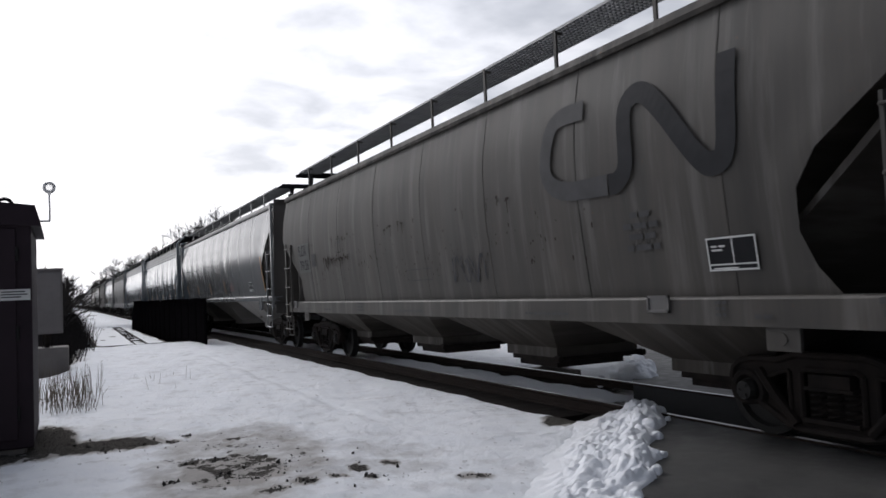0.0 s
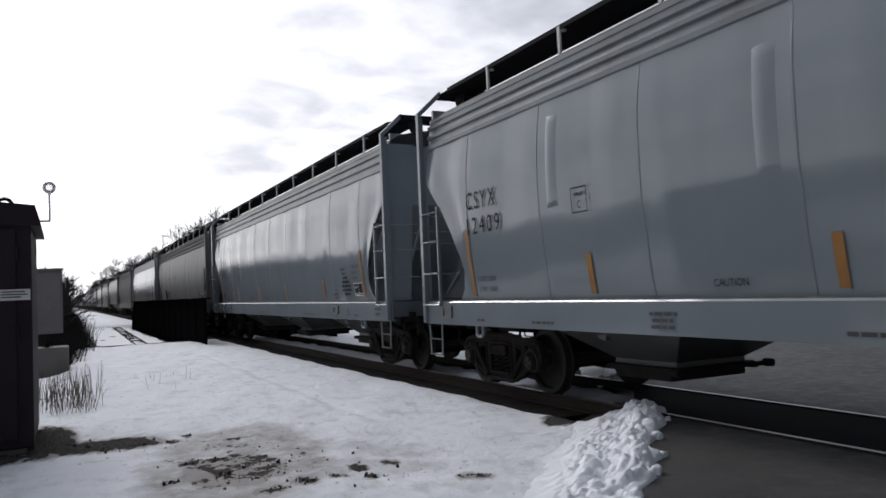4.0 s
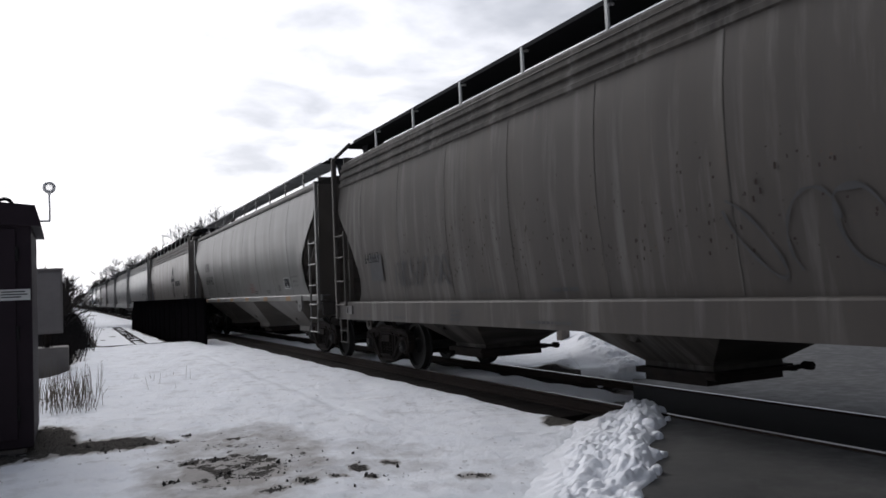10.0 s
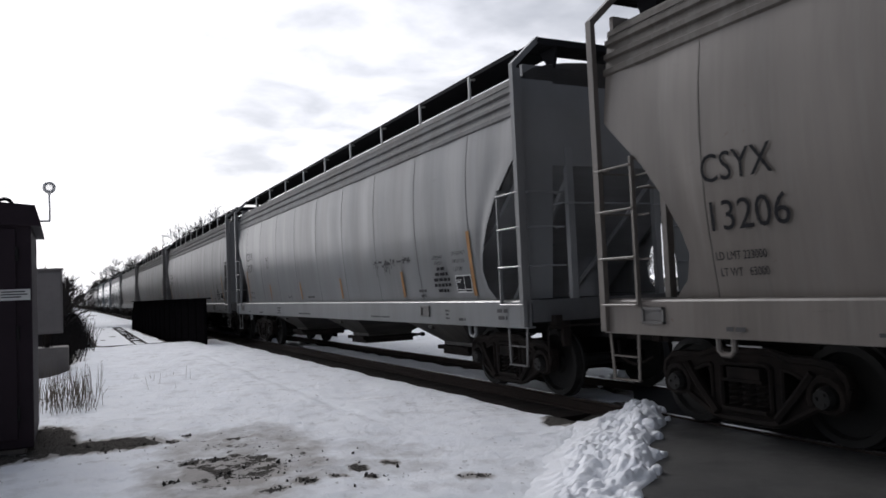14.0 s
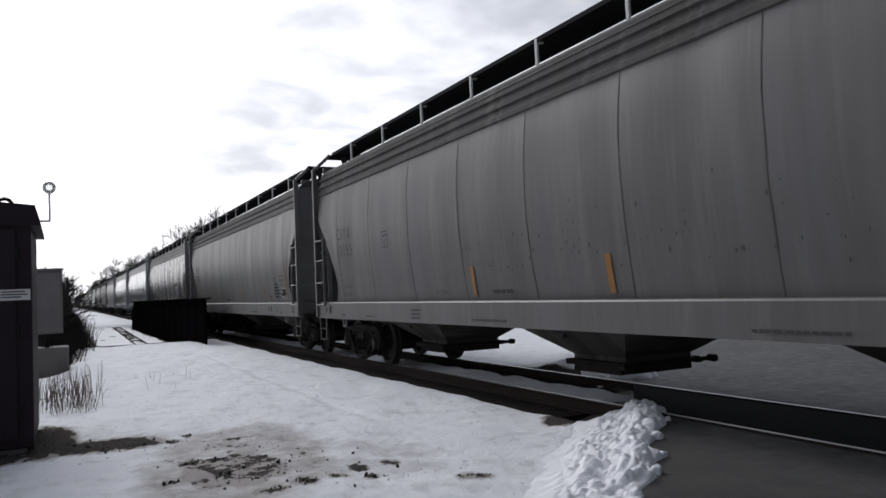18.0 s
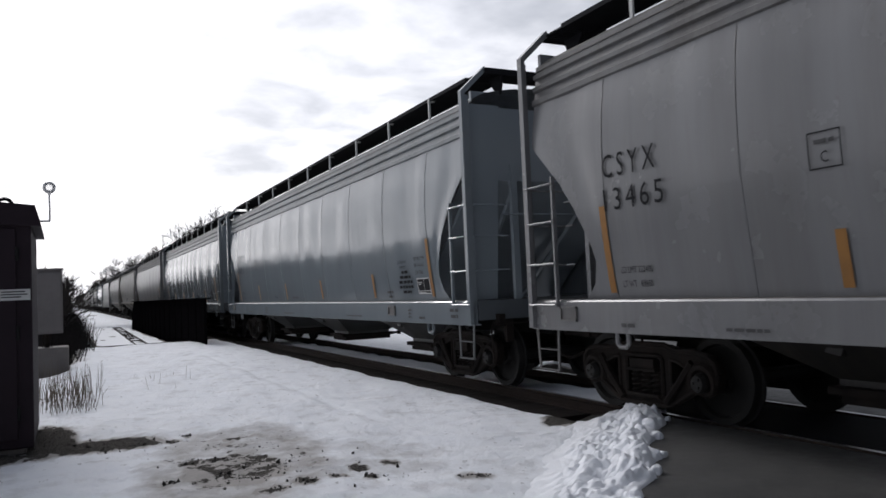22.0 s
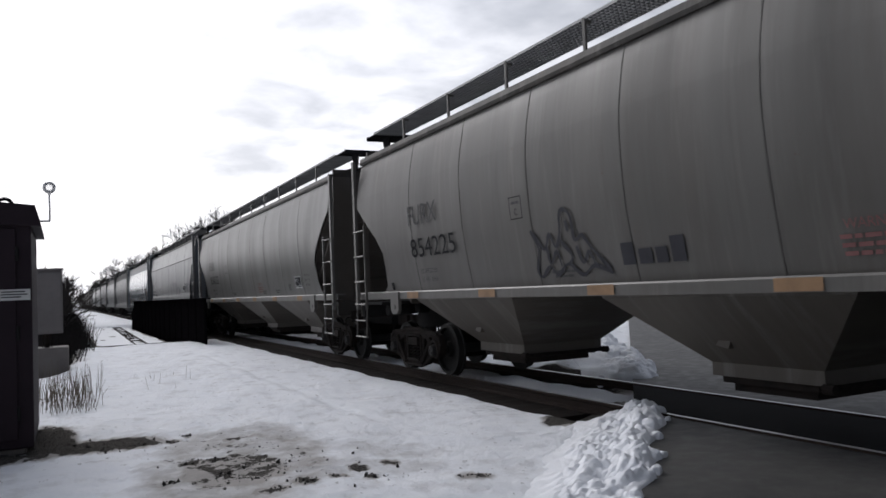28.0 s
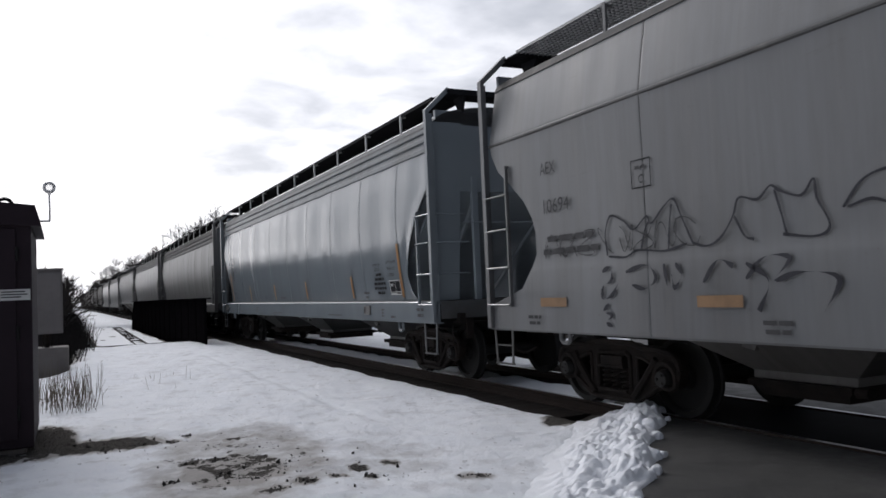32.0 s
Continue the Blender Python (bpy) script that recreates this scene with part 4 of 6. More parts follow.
def coupler_mesh():
    def fill(bm):
        prism(bm, [(-0.1, -0.75), (0.1, -0.75), (0.1, -0.25), (0.2, -0.12), (0.2, 0.0), (0.06, 0.02), (0.02, -0.1), (-0.16, -0.1), (-0.16, -0.25), (-0.1, -0.3)], 0.76, 1.0, axis=2)
        path_tube(bm, bezier([(-0.24, 0.62, 0.74), (-0.34, 0.45, 0.55), (-0.3, 0.2, 0.46), (-0.2, 0.0, 0.55)], 4), 0.022)
    return stored("coupler", fill, TRUCK)


def lever_mesh():
    """Uncoupling rod along the end sill, with its hanging handle."""
    def fill(bm):
        path_tube(bm, [(-0.2, -0.25, 1.0), (-0.35, -0.1, 0.98), (-1.2, -0.1, 1.0), (-1.36, -0.12, 1.0), (-1.4, -0.14, 0.95), (-1.4, -0.16, 0.62)], 0.014)
        box(bm, -1.24, -1.14, -0.11, 0.02, 0.96, 1.14)
        box(bm, -1.06, -0.94, 0.0, 0.06, 0.72, 1.14)
    return stored("uncoupling_lever", fill, TRUCK)


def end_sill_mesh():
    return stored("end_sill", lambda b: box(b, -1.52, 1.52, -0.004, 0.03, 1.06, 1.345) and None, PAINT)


def brake_wheel_mesh():
    def fill(bm):
        ring = [(0.28 * math.cos(a), 0.0, 0.28 * math.sin(a)) for a in np.linspace(0, math.tau, 21)]
        path_tube(bm, ring, 0.018, 5)
        for k in range(5):
            a = k * math.tau / 5
            tube(bm, (0, 0.05, 0), (0.28 * math.cos(a), 0, 0.28 * math.sin(a)), 0.014, 5)
        tube(bm, (0, -0.02, 0), (0, 0.2, 0), 0.05, 8)
    return stored("brake_wheel", fill, TRUCK)


def gear_mesh():
    """Air reservoir, valve and brake cylinder on the end platform."""
    def fill(bm):
        tube(bm, (-0.2, 0.5, 1.2), (0.5, 0.5, 1.2), 0.13, 14)
        tube(bm, (0.7, 0.5, 1.16), (1.15, 0.5, 1.16), 0.11, 12)
        box(bm, -1.05, -0.8, 0.4, 0.65, 1.06, 1.3)
        for a, b in (((-0.9, 0.6, 1.7), (-0.3, 0.3, 2.3)), ((-0.2, 0.5, 1.4), (0.9, 0.4, 1.38)), ((0.3, 0.3, 1.35), (0.35, 0.28, 2.9))):
            tube(bm, a, b, 0.022)
    return stored("brake_gear", fill, BLACK)


def pad_mesh(kind):
    def fill(bm):
        if kind == "smooth":
            prism(bm, [(-0.18, 1.52), (0.18, 1.52), (0.18, 1.2), (0.1, 1.12), (-0.1, 1.12), (-0.18, 1.2)], -1.56, -1.50, axis=0)
            tube(bm, (-1.575, 0, 1.25), (-1.5, 0, 1.25), 0.05, 10)
        elif kind == "early":
            prism(bm, [(-0.17, 1.11), (0.17, 1.11), (0.17, 0.9), (-0.17, 0.9)], -1.56, -1.52, axis=0)
            tube(bm, (-1.57, 0, 1.0), (-1.5, 0, 1.0), 0.05, 10)
        else:
            path_tube(bm, [(-1.52, -0.09, 1.0), (-1.52, -0.09, 0.87), (-1.52, -0.05, 0.83), (-1.52, 0.05, 0.83), (-1.52, 0.09, 0.87), (-1.52, 0.09, 1.0)], 0.028)
    return stored(kind + "_pad", fill, PAINT)


def lamp_box_mesh():
    """Small framed card holder on the sill."""
    def fill(bm):
        for a in ((-0.16, 0.16, 0.06, 0.085), (-0.16, 0.16, -0.085, -0.06), (-0.16, -0.135, -0.085, 0.085), (0.135, 0.16, -0.085, 0.085)):
            box(bm, -0.025, 0.0, a[0], a[1], a[2], a[3])
        box(bm, -0.006, 0.0, -0.14, 0.14, -0.07, 0.07)
    return stored("card_holder", fill, PAINT)


# ---- lettering, draped on the curved side ----
def drape(kind, me, y, z, off=0.016):
    """Mesh drawn in its own x (reading direction) and y (up), laid on the road side of a car."""
    low = KINDS[kind]["sill"]
    for v in me.vertices:
        zz = z + v.co.y
        w = low[2] if zz < low[1] and kind != "plated" else half_width(kind, zz)
        v.co = (-(w + off), y - v.co.x, zz)
    return me


def letter(car, kind, text, cap, y, z, mat, squeeze=0.8, name="lettering", gap=1.0, label=""):
    key = f"text_{text}_{cap}_{squeeze}_{gap}"
    if key not in STORE:
        cu = bpy.data.curves.new(key, "FONT")
        cu.body, cu.size, cu.space_character, cu.resolution_u = text, 1.0, gap, 3
        ob = bpy.data.objects.new(key, cu)
        STORE[key] = bpy.data.meshes.new_from_object(ob)
        bpy.data.objects.remove(ob)
        bpy.data.curves.remove(cu)
        me = STORE[key]
        top = max(v.co.y for v in me.vertices)
        for v in me.vertices:
            v.co = (v.co.x * cap / top * squeeze, v.co.y * cap / top, 0)
    me = STORE[key].copy()
    me.materials.clear()
    me.materials.append(mat)
    drape(kind, me, y, z)
    return hang(name, me, car, label=label)


def flat_mesh(quads, name="stencil"):
    """Rectangles (x0, x1, y0, y1), cut so that they follow the side."""
    bm = bmesh.new()
    for x0, x1, y0, y1 in quads:
        n = max(1, int((y1 - y0) / 0.12))
        for k in range(n):
            a, b = y0 + (y1 - y0) * k / n, y0 + (y1 - y0) * (k + 1) / n
            bm.faces.new([bm.verts.new((p, q, 0)) for p, q in ((x0, a), (x1, a), (x1, b), (x0, b))])
    me = bpy.data.meshes.new(name)
    bm.to_mesh(me)
    bm.free()
    return me


def stencil(car, kind, quads, y, z, mat, name, label="", off=0.014):
    me = flat_mesh(quads, name)
    me.materials.append(mat)
    return hang(name, drape(kind, me, y, z, off), car, label=label)


def bars(car, kind, y, z, widths, h, mat, name="fine_print", lead=1.9):
    """Small writing that cannot be read: broken bars, line by line."""
    rnd = random.Random(int(y * 100) + len(widths))
    quads = []
    for r, w in enumerate(widths):
        x = (max(widths) - w) / 2
        end = x + w
        while x < end - h * 0.5:
            d = min(end - x, h * rnd.uniform(1.5, 4.0))
            quads.append((x, x + d, -r * h * lead, -r * h * lead + h))
            x += d + h * 0.6
    return tagged(stencil(car, kind, quads, y, z, mat, name), kind="stuff")


def strokes(car, kind, lines, width, y, z, mat, name, label, scale=1.0, uneven=0.35):
    """Sprayed lines: ribbons along smooth curves."""
    bm = bmesh.new()
    for line in lines:
        pts = bezier([(p[0] * scale, p[1] * scale, 0) for p in line], 5)
        prev = None
        for i, p in enumerate(pts):
            d = (pts[min(i + 1, len(pts) - 1)] - pts[max(i - 1, 0)])
            d = d.normalized() if d.length > 1e-6 else Vector((1, 0, 0))
            w = width * (1 - 0.7 * uneven + uneven * math.sin(i * 0.8))
            s = Vector((-d.y, d.x, 0)) * w / 2
            cur = (bm.verts.new(p + s), bm.verts.new(p - s))
            if prev:
                bm.faces.new((prev[0], prev[1], cur[1], cur[0]))
            prev = cur
    me = bpy.data.meshes.new(name)
    bm.to_mesh(me)
    bm.free()
    me.materials.append(mat)
    return hang(name, drape(kind, me, y, z, 0.017), car, label=label)


def frame_quads(w, h, t):
    return [(0, w, 0, t), (0, w, h - t, h), (0, t, t, h - t), (w - t, w, t, h - t)]


TRUCKS, WHEELS, CARS = [], [], []


def build_truck(car, at):
    root = hang("truck", bolster_mesh(), car, (0, at, 0))
    for turn in (0, 180):
        hang("side_frame", side_frame_mesh(), root, turn=turn)
        hang("spring_nest", spring_mesh(), root, turn=turn)
    for y in (-0.889, 0.889):
        for turn in (0, 180):
            hang("bearing_cap", cap_mesh(), root, (0, y, 0.457), turn)
        ws = new("wheelset", wheelset_mesh())
        ws.parent = root
        ws.matrix_parent_inverse = Matrix.Translation((0, y, 0.457))
        WHEELS.append(ws)
    return root


def build_car(kind, label, colour, dirt, detail=True, band=None, sill=None, bay=None, end=None):
    """A covered hopper; colours: side, and where they differ roof band, sill, chutes and ends."""
    k = KINDS[kind]
    h = k["half"]
    car = tagged(new("hopper_car"), label, "hopper car", "cars of the freight train")
    colour = tuple(c * (0.39 - 0.085 * dirt) for c in colour)
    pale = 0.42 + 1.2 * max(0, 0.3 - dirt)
    # ridged chutes: shade under the car put into their colour, beside the dirt
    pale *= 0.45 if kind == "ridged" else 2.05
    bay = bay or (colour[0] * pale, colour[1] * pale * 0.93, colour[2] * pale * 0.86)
    if kind in ("smooth", "early"):
        band = band or tuple(c * 0.55 for c in colour)
    body = (*colour, dirt)
    # ridged ends share the side paint; extra light is put into their colour
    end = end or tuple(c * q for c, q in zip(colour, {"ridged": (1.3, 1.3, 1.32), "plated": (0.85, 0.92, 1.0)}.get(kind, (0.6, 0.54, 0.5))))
    if kind == "plated":
        sill, band = tuple(c * 0.7 for c in colour), tuple(c * 0.7 for c in colour)
    band, sill, end = [(*(c or colour), dirt) for c in (band, sill, end)]
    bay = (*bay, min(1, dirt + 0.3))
    n = k["panels"]
    span = 2 * h / n
    # lines of the weld seams along the car
    if kind == "ridged":
        cuts = [1.9 * i for i in range(-4, 5)]
    elif kind == "smooth":
        cuts = [-h + span * (i + 0.5) for i in range(1, n - 1)]
    else:
        cuts = [-h + span * i for i in range(1, n)]
    ends = [-h, *cuts, h]
    for i, (y0, y1) in enumerate(zip(ends, ends[1:])):
        for side in (-1, 1):
            if detail or side < 0:
                hang("side_panel", panel_mesh(kind, y0, y1, side, i == 0, i == len(cuts)), car, colour=body)
    for i, y in enumerate(cuts) if detail else ():
        if abs(y) < h - 1.2:
            hang("weld_seam", seam_mesh(kind, i), car, (0, y, 0), colour=(*(c * (0.8 - 0.55 * dirt) for c in colour), min(1, dirt + 0.3)))
    # shell keeps 0.6 of the end colour: shade of the recess put in
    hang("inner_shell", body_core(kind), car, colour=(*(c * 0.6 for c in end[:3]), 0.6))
    # roof far darker than its edge: shade below the running board put in
    hang("roof", roof_mesh(kind), car, colour=(*(c * 0.3 for c in band[:3]), 1.0))
    for side in (-1, 1):
        hang("roof_edge", band_mesh(kind, side), car, colour=(*(c * (0.85 - 0.42 * dirt) for c in band[:3]), min(1, dirt + 0.35)))
        beam = hang("side_sill", sill_mesh(kind, side), car, colour=sill)
        if kind in ("ridged", "early") and (detail or side < 0):
            hang("ledge_grime", ledge_mesh(kind, side), beam, colour=(*(c * 0.3 for c in colour), 1.0), label="settled dark grime")
        hang("running_board", walk_mesh(kind, side), car)
    for turn, at in ((0, -h), (180, h)):
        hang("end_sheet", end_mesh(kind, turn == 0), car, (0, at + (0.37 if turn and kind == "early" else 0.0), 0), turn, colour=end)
        hang("draft_sill", frame_mesh(), car, (0, at, 0), turn)
        hang("end_platform", platform_mesh(), car, (0, at, 0), turn)
        # end sill at 0.4 of the end colour: shade between cars put in
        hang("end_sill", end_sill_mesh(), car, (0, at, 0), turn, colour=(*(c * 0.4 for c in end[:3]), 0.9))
        hang("uncoupling_lever", lever_mesh(), car, (0, at, 0), turn)
        for x in (-0.75, 0.75) if turn == 0 else (-0.75,):
            hang("end_post", end_post_mesh(), car, (x, at + (0.14 if turn == 0 else -0.14), 0), turn, colour=end)
            if kind == "ridged":
                hang("end_brace", brace_mesh(x if turn == 0 else -x), car, (0, at, 0), turn, colour=end)
        if kind == "ridged":
            hang("grab_bar", grab_bar_mesh(), car, (0, at, 0), turn, colour=end)
        hang("roof_crossover", crossover_mesh(kind), car, (0, at, 0), turn)
        hang("coupler", coupler_mesh(), car, (0, at - (0.72 if turn == 0 else -0.72), 0), turn)
    hang("brake_wheel", brake_wheel_mesh(), car, (0.28, h + 0.02, 2.28), 180)
    hang("brake_gear", gear_mesh(), car, (0, h, 0), 180)
    # corner fittings: front end on the road side as drawn, the others by mirror meshes
    for sx, sy in product((1, -1), (1, -1)):
        def fit(name, mesh, extra=(0, 0, 0), col=sill, parent=car, key="", at_end=True):
            me = mesh
            if sx * sy < 0 or sx < 0:
                mk = mesh.name + f"_{sx}_{sy}"
                if mk not in STORE:
                    me = mesh.copy()
                    for v in me.vertices:
                        v.co = (v.co.x * sx, v.co.y * sy, v.co.z)
                    if sx * sy < 0:
                        me.flip_normals()
                    STORE[mk] = me
                me = STORE[mk]
            elif sy < 0:
                me = mesh
            return hang(name, me, parent, (extra[0] * sx, ((-h if at_end else 0) + extra[1]) * sy, extra[2]), colour=col)
        if not detail and sx < 0:
            continue
        fit("corner_post", post_mesh(kind))
        lad = fit("ladder", ladder_rail(kind))
        for z in ((1.29, 1.79, 2.30, 2.76) if kind in ("ridged", "plated") else (0.66, 0.98, 1.3, 1.75, 2.25, 2.75)):
            if detail:
                r = fit("rung", rung_mesh(), (0, 0, z), parent=car)
                r.parent = lad
                r.location = (0, 0, z)
        if kind == "ridged" and detail:
            for z in (1.79, 2.3, 2.76):
                fit("end_rung", end_rung_mesh(), (0, 0, z), col=end)
        if kind != "smooth":
            fit("step", step_mesh(), col=(*(c * 0.55 for c in sill[:3]), 0.7))
        if detail:
            fit("jack_pad", pad_mesh(kind), (0, 1.85 if kind == "smooth" else 1.65, 0))
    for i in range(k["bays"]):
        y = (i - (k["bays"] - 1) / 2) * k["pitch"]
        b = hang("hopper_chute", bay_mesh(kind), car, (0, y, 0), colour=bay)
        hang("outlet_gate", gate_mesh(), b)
    if detail:
        step_y = 1.83
        m = int((h - 1.1) / step_y)
        for i in range(-m, m + 1):
            hang("walk_bracket", bracket_mesh(kind), car, (0, i * step_y, 0), colour=sill)
    for y in (-h + k["inset"], h - k["inset"]):
        build_truck(car, y)
    return car


# ---- markings ----
def stripe(car, kind, y, z0, z1, w=0.1):
    stencil(car, kind, [(-w / 2, w / 2, 0, z1 - z0)], y, z0, YELLOW, "reflective_strip", "orange-yellow reflective strip")


def plate_c(car, kind, y, z):
    stencil(car, kind, frame_quads(0.3, 0.3, 0.012), y, z, STENCIL, "plate_frame")
    letter(car, kind, "C", 0.09, y - 0.11, z + 0.05, STENCIL, 0.8)
    bars(car, kind, y - 0.06, z + 0.2, [0.18], 0.035, FADED)


def data_panel(car, kind, y, z, s=1.0):
    """White-framed black panels with the inspection data."""
    stencil(car, kind, frame_quads(0.5 * s, 0.27 * s, 0.016) + [(0.26 * s, 0.272 * s, 0.05, 0.26 * s), (0, 0.5 * s, 0.045 * s, 0.057 * s)], y, z, WHITE, "data_panel_frame", "white frame of the data panel", 0.018)
    stencil(car, kind, [(0.01, 0.49 * s, 0.01, 0.26 * s)], y, z, STENCIL, "data_panel", "black consolidated data panel")
    stencil(car, kind, [(0.05 * s, 0.11 * s, 0.19 * s, 0.205 * s), (0.13 * s, 0.19 * s, 0.19 * s, 0.205 * s), (0.05 * s, 0.16 * s, 0.16 * s, 0.175 * s), (0.05 * s, 0.3 * s, 0.017, 0.03)], y, z, WHITE, "data_lines", off=0.02)


def reporting(car, kind, y, z, mark, number, cap, ink, w1, w2, drop):
    letter(car, kind, mark, cap, y, z, ink, w1, gap=1.45)
    letter(car, kind, number, cap * 0.95, y + 0.07, z - drop, ink, w2, gap=1.3)


def small_print(car, kind, front, trail, z, ink=STENCIL):
    """Weights at the rear end, dimensions and paint record at the front, stencils along the sill."""
    letter(car, kind, "EXW 10-8 H 8-9", 0.06, front, z + 0.2, ink, 0.72)
    letter(car, kind, "EW 9-6 H 15-0", 0.06, front, z + 0.08, ink, 0.72)
    letter(car, kind, "CU FT 5400", 0.06, front, z - 0.04, ink, 0.72)


def sill_marks(car, kind, h):
    z = KINDS[kind]["sill"][0]
    for y, w, n, c in ((-h + 0.75, 0.3, 2, 0.05), (-h + 1.9, 0.22, 1, 0.04), (-h + 5.6, 0.95, 1, 0.03), (h - 3.2, 0.5, 1, 0.03), (h - 5.4, 0.4, 3, 0.035), (h - 1.75, 0.22, 1, 0.04), (h - 7.6, 1.0, 1, 0.035), (-h + 2.35, 0.14, 3, 0.03)):
        bars(car, kind, y, z + (0.2 if n > 1 else 0.07), [w, w * 0.8, w * 0.9][:n], c, FADED)
    for y in (-h + 3.1, h - 0.8):
        ob = hang("card_holder", lamp_box_mesh(), car, (-KINDS[kind]["sill"][2] - 0.002, y, z + 0.2), colour=(0.13, 0.125, 0.12, 0.6))


def scrawl(car, kind, y, z, w, h, n, mat, seed, width=0.03, name="sprayed_tag", label="sprayed tag in looping strokes"):
    """Looping strokes like sprayed lettering, none of them a word."""
    rnd = random.Random(seed)
    lines, x = [], 0.0
    cell = w / n
    for k in range(n):
        # an open tangled figure, different each time
        p, q, f, s = rnd.choice((1, 1, 2)), rnd.choice((1, 2, 3)), rnd.uniform(0, math.tau), rnd.uniform(-0.25, 0.25)
        pts = []
        for a in np.linspace(0, rnd.uniform(3.6, 5.6), 9):
            u, v = 0.5 + 0.5 * math.cos(p * a + f), 0.5 + 0.48 * math.sin(q * a + f * 0.7)
            pts.append((u + s * v, v))
        lines.append([(x + cell * px, h * pz) for px, pz in pts])
        x += cell
    strokes(car, kind, lines, width, y, z, mat, name, label)


def rust_runs(car, kind, y0, y1, z, seed, mat=None):
    """Scraped patches with rust running down from them."""
    rnd = random.Random(seed)
    quads = []
    for k in range(95):
        x = rnd.uniform(0, y0 - y1)
        if math.sin(x * 2.1 + seed) < -0.25:
            continue
        w, hgt = rnd.uniform(0.015, 0.1), rnd.uniform(0.008, 0.04)
        dz = rnd.gauss(0, 0.03)
        quads.append((x, x + w, dz, dz + hgt))
        if rnd.random() < 0.45:
            quads.append((x + w * 0.3, x + w * 0.3 + 0.018, dz - rnd.uniform(0.05, 0.2), dz))
    tagged(stencil(car, kind, quads, y0, z, mat or RUST, "scraped_patch"), kind="stuff")


def blotches(car, kind, y0, y1, z0, z1, n, seed, mat):
    rnd = random.Random(seed)
    quads = []
    for k in range(n):
        x, z = rnd.uniform(0, y0 - y1), rnd.triangular(0, z1 - z0, 0.2)
        w = rnd.uniform(0.006, 0.026)
        quads.append((x, x + w, z, z + w * rnd.uniform(0.7, 2.4)))
    tagged(stencil(car, kind, quads, y0, z0, mat, "paint_chip"), kind="stuff")


def seam_dents(car, kind, spots, colour, dirt):
    """Creased upright dents in the sheets."""
    for y, z0, z1, d in spots:
        bm = bmesh.new()
        rows = []
        for j in range(15):
            v = j / 14
            z = z0 + (z1 - z0) * v
            amp = math.sin(math.pi * v) ** 0.7
            row = []
            for u, hgt in ((-1, -0.004), (-0.5, 0.25), (0, 1), (0.12, 0.2), (0.55, -0.1), (1, -0.004)):
                out = -0.025 if abs(u) == 1 or j in (0, 14) else 0.002 + d * hgt * amp
                row.append(bm.verts.new((-(half_width(kind, z) + out), y - u * 0.2, z)))
            rows.append(row)
        for a, b in zip(rows, rows[1:]):
            for i in range(5):
                bm.faces.new((a[i], a[i + 1], b[i + 1], b[i]))
        ob = part("crease", bm, PAINT, car, "creased dent", True)
        ob.color = (*colour, dirt)


NUMBERS = {2: "12409", 3: "12633", 4: "13578", 5: "13008", 9: "13271", 10: "13354", 11: "13155", 12: "13267", 13: "13465", 14: "13601", 15: "13172", 16: "13096", 20: "13119"}


